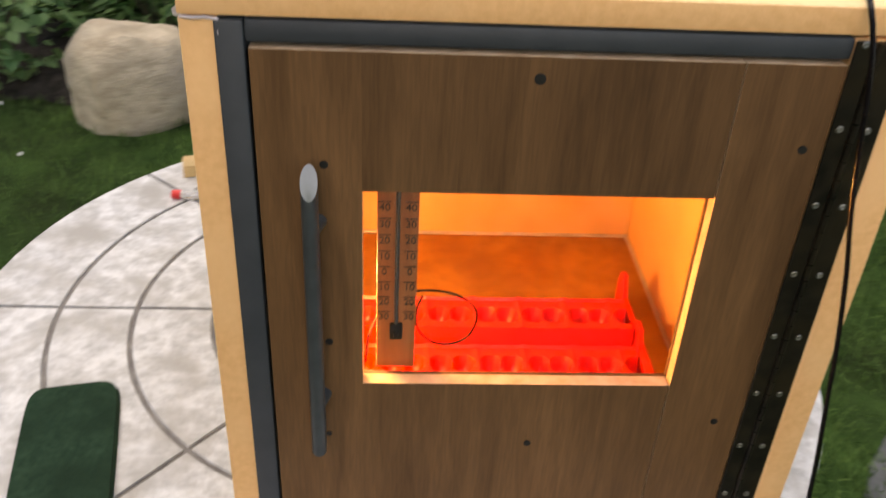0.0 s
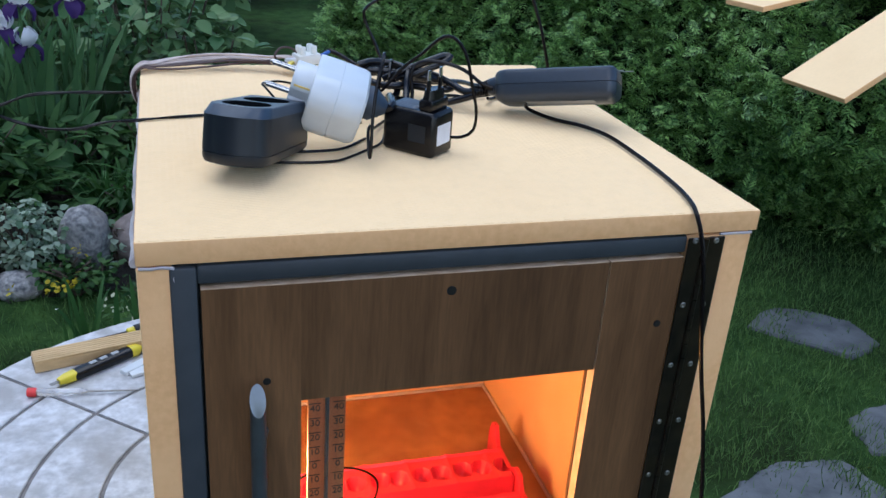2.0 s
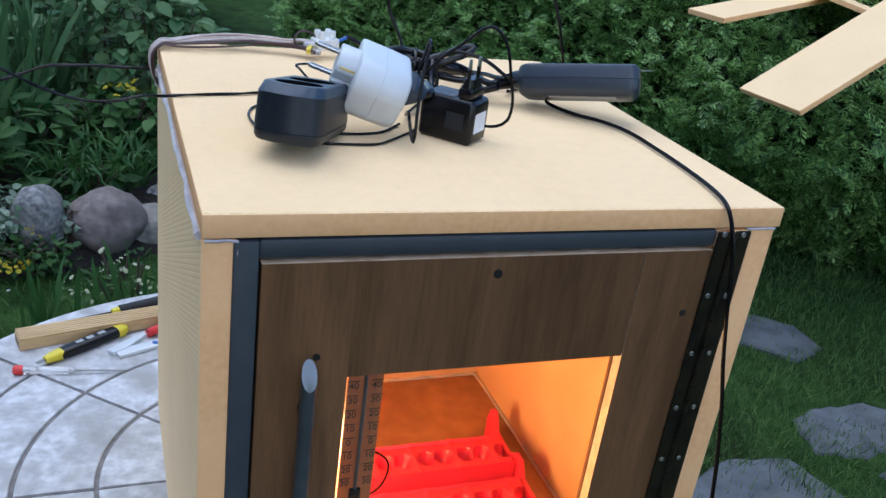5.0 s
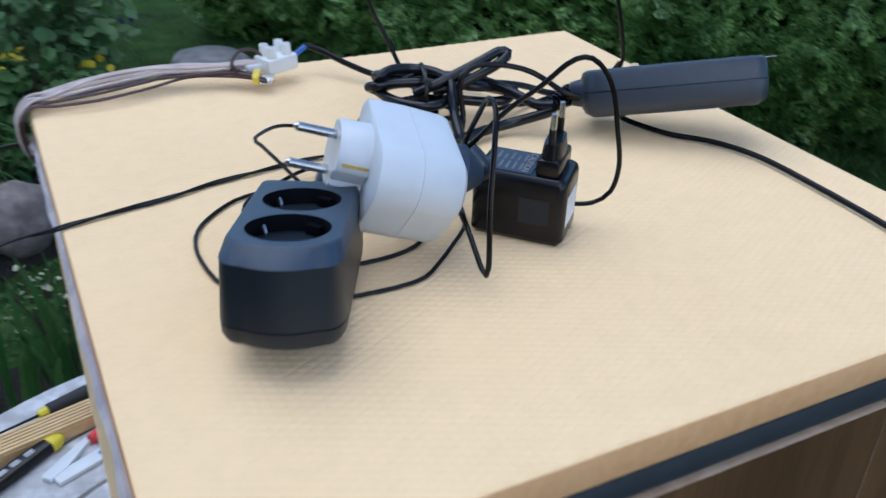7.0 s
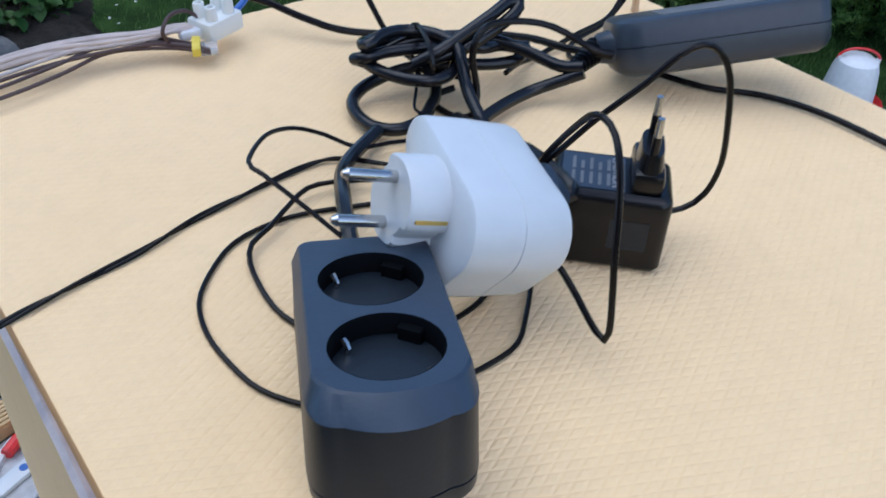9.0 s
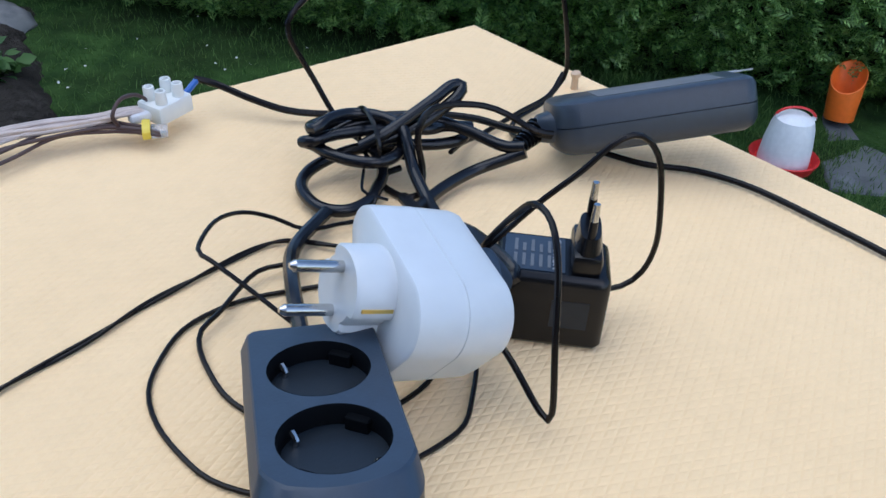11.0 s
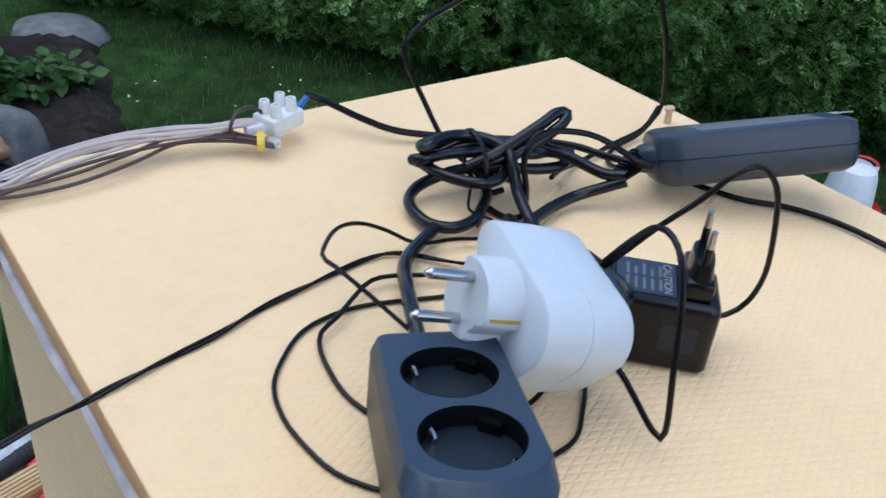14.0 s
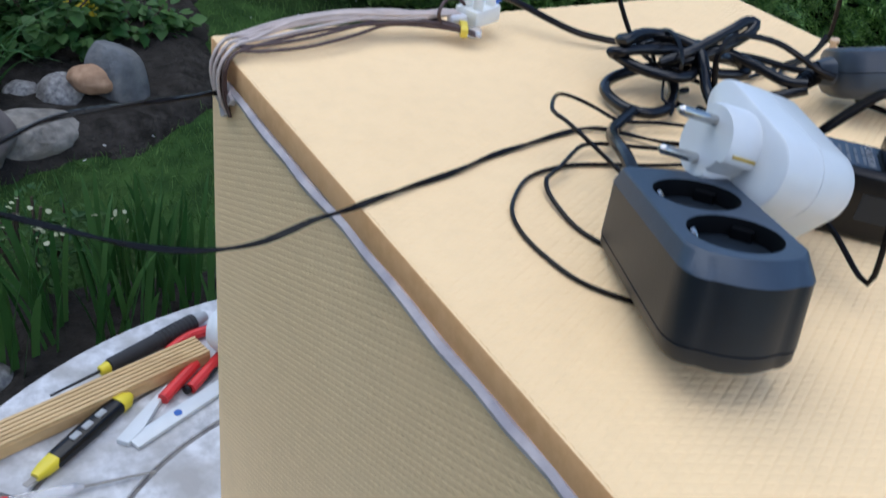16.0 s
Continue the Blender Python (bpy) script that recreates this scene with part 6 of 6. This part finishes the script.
# ---- plants ----
def strap_clump(name, places, mat, label, count, height, spread, width, bend, seed, category="plant"):
    """Long strap leaves rising from one crown and bending over."""
    r = np.random.default_rng(seed)
    c = Vector((sum(p[0] for p in places) / len(places), sum(p[1] for p in places) / len(places), 0.02))
    top = thing(name, c, label, category)
    for (cx, cy) in places:
        verts, faces = [], []
        for _ in range(count):
            a, h = r.uniform(0, 6.283), height * r.uniform(0.55, 1.1)
            lean = spread * r.uniform(0.15, 1.0)
            x0, y0 = cx + r.normal(0, 0.035), cy + r.normal(0, 0.035)
            wv = width * r.uniform(0.7, 1.2)
            tw = a + r.uniform(-1.2, 1.2)
            i = len(verts)
            for k in range(7):
                t = k / 6
                out = lean * h * (t + bend * t * t)
                z = h * (t - bend * 0.62 * t * t * t)
                w = wv * (1 - t ** 3) * (0.75 + 0.5 * t) / 2 + 0.0004
                px, py = x0 + out * math.cos(a), y0 + out * math.sin(a)
                dx, dy = -math.sin(tw) * w, math.cos(tw) * w
                verts += [(px - dx - c.x, py - dy - c.y, z), (px + dx - c.x, py + dy - c.y, z)]
            faces += [(i + 2 * k, i + 2 * k + 1, i + 2 * k + 3, i + 2 * k + 2) for k in range(6)]
        me = bpy.data.meshes.new("leaf_fan")
        me.from_pydata(verts, [], faces)
        me.materials.append(mat)
        ob = new("leaf_fan", me)
        ob.parent = top
    return top


def leaf_shape(kind):
    if kind == "oval":
        prof = [(0.0, 0.0), (0.18, 0.26), (0.45, 0.40), (0.75, 0.26), (1.0, 0.0)]
    elif kind == "lance":
        prof = [(0.0, 0.0), (0.25, 0.13), (0.5, 0.17), (0.8, 0.10), (1.0, 0.0)]
    else:
        prof = [(0.0, 0.0), (0.12, 0.34), (0.4, 0.44), (0.7, 0.30), (1.0, 0.0)]
    v = [(0, prof[0][0], 0)]
    for y, w in prof[1:-1]:
        v += [(-w, y, 0.10 * w + 0.06 * y - 0.18 * y * y), (0, y, 0.06 * y - 0.18 * y * y - 0.05), (w, y, 0.10 * w + 0.06 * y - 0.18 * y * y)]
    v.append((0, 1, -0.16))
    m = len(prof) - 2
    f = [(0, 2, 1), (0, 3, 2)]
    for k in range(m - 1):
        a, b = 1 + 3 * k, 4 + 3 * k
        f += [(a, a + 1, b + 1, b), (a + 1, a + 2, b + 2, b + 1)]
    e = 1 + 3 * (m - 1)
    f += [(e, e + 1, len(v) - 1), (e + 1, e + 2, len(v) - 1)]
    return v, f


def bush(name, centre, size, count, leaf, kind, mat, label, seed, stems=9, category="shrub", droop=0.3, hollow=0.35):
    """A crown of separate leaves on thin stems, thinner inside, with gaps."""
    r = np.random.default_rng(seed)
    top = thing(name, (centre[0], centre[1], 0.03), label, category)
    off = r.uniform(0, 50)
    pts = []
    while len(pts) < count:
        q = r.uniform(-1, 1, 3)
        rad = math.sqrt(q @ q)
        if rad > 1 or rad < hollow or noise.noise((q[0] * 2.2 + off, q[1] * 2.2, q[2] * 2.2)) < -0.12:
            continue
        z = size[2] * (0.5 + 0.5 * q[2])
        pts.append((q[0] * size[0], q[1] * size[1], z, math.atan2(q[1], q[0])))
    pts = np.array(pts)
    yaw = pts[:, 3] - math.pi / 2 + r.normal(0, 0.7, count)
    P = spin(yaw, r.normal(-droop * 0.4, 0.45, count), r.normal(0, 0.45, count), leaf * r.uniform(0.55, 1.25, count), pts[:, :3])
    v, f = leaf_shape(kind)
    ob = new("foliage", scatter("foliage", v, f, P, mat))
    ob.parent = top
    tagged(ob, kind="stuff")
    for k in range(stems):
        a = r.uniform(0, 6.283)
        d = r.uniform(0.3, 0.85)
        ex, ey = size[0] * d * math.cos(a), size[1] * d * math.sin(a)
        bm = bmesh.new()
        tube(bm, [(centre[0] + ex * 0.1, centre[1] + ey * 0.1, 0.0), (centre[0] + ex * 0.5 + r.normal(0, 0.02), centre[1] + ey * 0.5, size[2] * 0.45 + 0.03), (centre[0] + ex, centre[1] + ey, size[2] * 0.88 + 0.03)], 0.0035, 5, 0.08)
        part("stem", bm, M_TWIG, top)
    return top


iris = strap_clump("iris_clump", [(-0.46, 3.20), (-0.36, 3.34), (-0.60, 3.32), (-0.30, 3.50), (-0.72, 3.4)], M_IRIS, "iris clump with upright blue-green sword leaves", 34, 0.80, 0.40, 0.036, 0.32, 5)
strap_clump("daylily", [(-0.08, 2.76), (0.04, 2.86), (-0.20, 2.80)], M_STRAP, "arching green daylily leaves", 54, 0.42, 0.55, 0.012, 0.75, 6)
strap_clump("daffodil_leaves", [(0.02, 1.62), (0.12, 1.52), (0.22, 1.60), (0.32, 1.50), (-0.08, 1.52), (0.16, 1.68), (0.40, 1.60), (-0.20, 1.62), (0.28, 1.70)], M_STRAP, "upright green strap leaves behind the table", 13, 0.42, 0.22, 0.017, 0.35, 7)
bush("peony", (-0.42, 3.02), (0.34, 0.24, 0.34), 420, 0.105, "lance", M_BROAD, "leafy green perennial with narrow leaflets", 11, category="plant")
bush("peony", (-0.98, 3.05), (0.36, 0.26, 0.36), 380, 0.105, "lance", M_BROAD, "leafy green perennial with narrow leaflets", 12, category="plant")
bush("rose_bush", (-0.02, 3.62), (0.42, 0.30, 0.80), 620, 0.075, "oval", M_ROSE, "thorny rose bush with dull green leaves", 13, stems=14)
bush("rose_bush", (0.16, 3.55), (0.34, 0.26, 0.62), 430, 0.07, "oval", M_ROSE, "rose bush with dull green leaves", 14, stems=10)
bush("leafy_shrub", (-1.30, 3.30), (0.55, 0.40, 0.75), 900, 0.075, "oval", M_ROSE, "low green leafy shrub behind the boulder", 15, stems=14)
bush("leafy_shrub", (-1.25, 2.50), (0.26, 0.20, 0.42), 380, 0.055, "oval", M_ROSE, "low green leafy shrub beside the boulder", 16)
bush("peony", (-0.72, 2.80), (0.38, 0.20, 0.40), 460, 0.085, "lance", M_BROAD, "leafy green perennial with narrow leaflets", 26, category="plant")
bush("leopards_bane", (0.30, 3.10), (0.24, 0.16, 0.25), 560, 0.050, "heart", M_PERENNIAL, "broad-leaved green perennial with yellow flowers", 17, category="plant")
bush("leopards_bane", (0.62, 3.18), (0.19, 0.13, 0.14), 300, 0.052, "oval", M_PERENNIAL, "green perennial with broad heart-shaped leaves", 18, category="plant")
bush("leopards_bane", (0.02, 3.14), (0.26, 0.18, 0.34), 560, 0.052, "heart", M_PERENNIAL, "broad-leaved green perennial with yellow flowers", 19, category="plant")
bush("hellebore", (-0.14, 2.72), (0.20, 0.12, 0.16), 130, 0.085, "lance", M_BROAD, "low dark green perennial", 20, category="plant", hollow=0.1)
bush("dead_nettle", (-0.44, 2.37), (0.17, 0.12, 0.24), 860, 0.026, "heart", M_NETTLE, "silver-leaved dead nettle ground cover", 21, category="plant", hollow=0.1)
bush("dead_nettle", (-0.155, 2.36), (0.06, 0.05, 0.16), 90, 0.032, "heart", M_NETTLE, "silver-leaved dead nettle sprig", 22, category="plant", hollow=0.0)
bush("stonecrop", (-0.28, 2.22), (0.15, 0.08, 0.09), 260, 0.026, "oval", M_BROAD, "low green stonecrop mat", 23, category="plant", hollow=0.0)
bush("euphorbia", (0.00, 1.78), (0.16, 0.10, 0.26), 200, 0.038, "lance", M_BROAD, "green spurge with small pale flowers", 24, category="plant", hollow=0.0)
for k, (x, y) in enumerate(((-2.6, 5.6), (-1.6, 6.2), (-0.7, 5.4), (0.0, 6.4), (0.9, 8.2), (-0.2, 8.4), (1.9, 9.0), (-2.2, 4.4))):
    bush("leafy_shrub", (x, y), (0.85, 0.6, 1.25), 700, 0.15, "oval", M_ROSE, "tall green leafy shrub beyond the lawn", 40 + k, stems=8, hollow=0.5)
r = np.random.default_rng(4)


def cluster(cx, cy, cz, n, sx, sz):
    return np.stack([r.normal(cx, sx, n), r.normal(cy, sx, n), r.normal(cz, sz, n)], 1)


flowers("yellow_flowers", np.concatenate([cluster(-0.335, 2.13, 0.08, 17, 0.014, 0.008), cluster(-0.285, 2.14, 0.09, 13, 0.011, 0.008), cluster(-0.27, 2.25, 0.14, 7, 0.016, 0.01), cluster(-0.47, 2.16, 0.06, 4, 0.02, 0.01)]), M_PETALY, "small yellow flowers at the bed's edge", (0.45, 0.8), 0.5)
flowers("yellow_flowers", np.concatenate([cluster(0.36, 3.04, 0.28, 14, 0.022, 0.015), cluster(0.41, 3.06, 0.21, 10, 0.018, 0.010), cluster(0.02, 3.05, 0.38, 12, 0.03, 0.02), cluster(0.29, 3.1, 0.31, 9, 0.025, 0.015)]), M_PETALY, "yellow daisy flowers above broad leaves", (0.8, 1.4), 0.6)
flowers("cream_flowers", np.concatenate([cluster(-0.04, 1.74, 0.27, 22, 0.03, 0.015), cluster(0.03, 1.70, 0.22, 18, 0.03, 0.015), cluster(-0.10, 1.76, 0.2, 16, 0.03, 0.015), cluster(0.16, 1.66, 0.28, 8, 0.02, 0.02)]), M_PETALC, "small cream spurge flowers", (0.35, 0.7), 0.6)
flowers("violet_flowers", np.concatenate([cluster(0.45, 3.75, 0.33, 10, 0.03, 0.03), cluster(0.55, 3.8, 0.25, 10, 0.04, 0.03)]), M_PETALP, "small violet flowers in the shade", (0.8, 1.4), 0.6)


def iris_flower(x, y, z, seed):
    """Three white standards over three dark purple falls, on a stalk."""
    top = thing("iris_flower", (x, y, 0.03), "white and dark purple bearded iris flower on a stalk", "flower", "iris flowers")
    bm = bmesh.new()
    tube(bm, [(x + 0.02, y + 0.03, 0.03), (x + 0.01, y + 0.015, z * 0.5), (x, y, z)], 0.005, 6, 0.05)
    part("stalk", bm, M_IRIS, top)
    rr = random.Random(seed)
    for fall in (0, 1):
        for k in range(3):
            bm = bmesh.new()
            a = 2 * math.pi * (k + 0.5 * fall) / 3 + seed
            ca, sa = math.cos(a), math.sin(a)
            rows = []
            for j in range(6):
                t = j / 5
                out, up = (0.055 * math.sin(t * 1.9), 0.015 - 0.065 * t * t) if fall else (0.034 * math.sin(t * 2.6), 0.075 * t)
                w = 0.030 * math.sin(math.pi * (0.12 + 0.80 * t))
                row = []
                for q in (-1, -0.5, 0, 0.5, 1):
                    cup = 0.010 * (1 - q * q) * (-1 if fall else 1)
                    row.append(bm.verts.new((x + ca * (out + cup) - sa * w * q, y + sa * (out + cup) + ca * w * q, z + up + 0.003 * rr.uniform(-1, 1))))
                rows.append(row)
            for p, s in zip(rows, rows[1:]):
                for q in range(4):
                    bm.faces.new((p[q], p[q + 1], s[q + 1], s[q]))
            part("fall_petal" if fall else "standard_petal", bm, M_PETALP if fall else M_PETALW, top)


for k, (x, y, z) in enumerate(((-0.463, 3.10, 0.60), (-0.54, 3.11, 0.655), (-0.478, 3.12, 0.745), (-0.303, 3.13, 0.76), (-0.66, 3.12, 0.66))):
    iris_flower(x, y, z, k + 1)
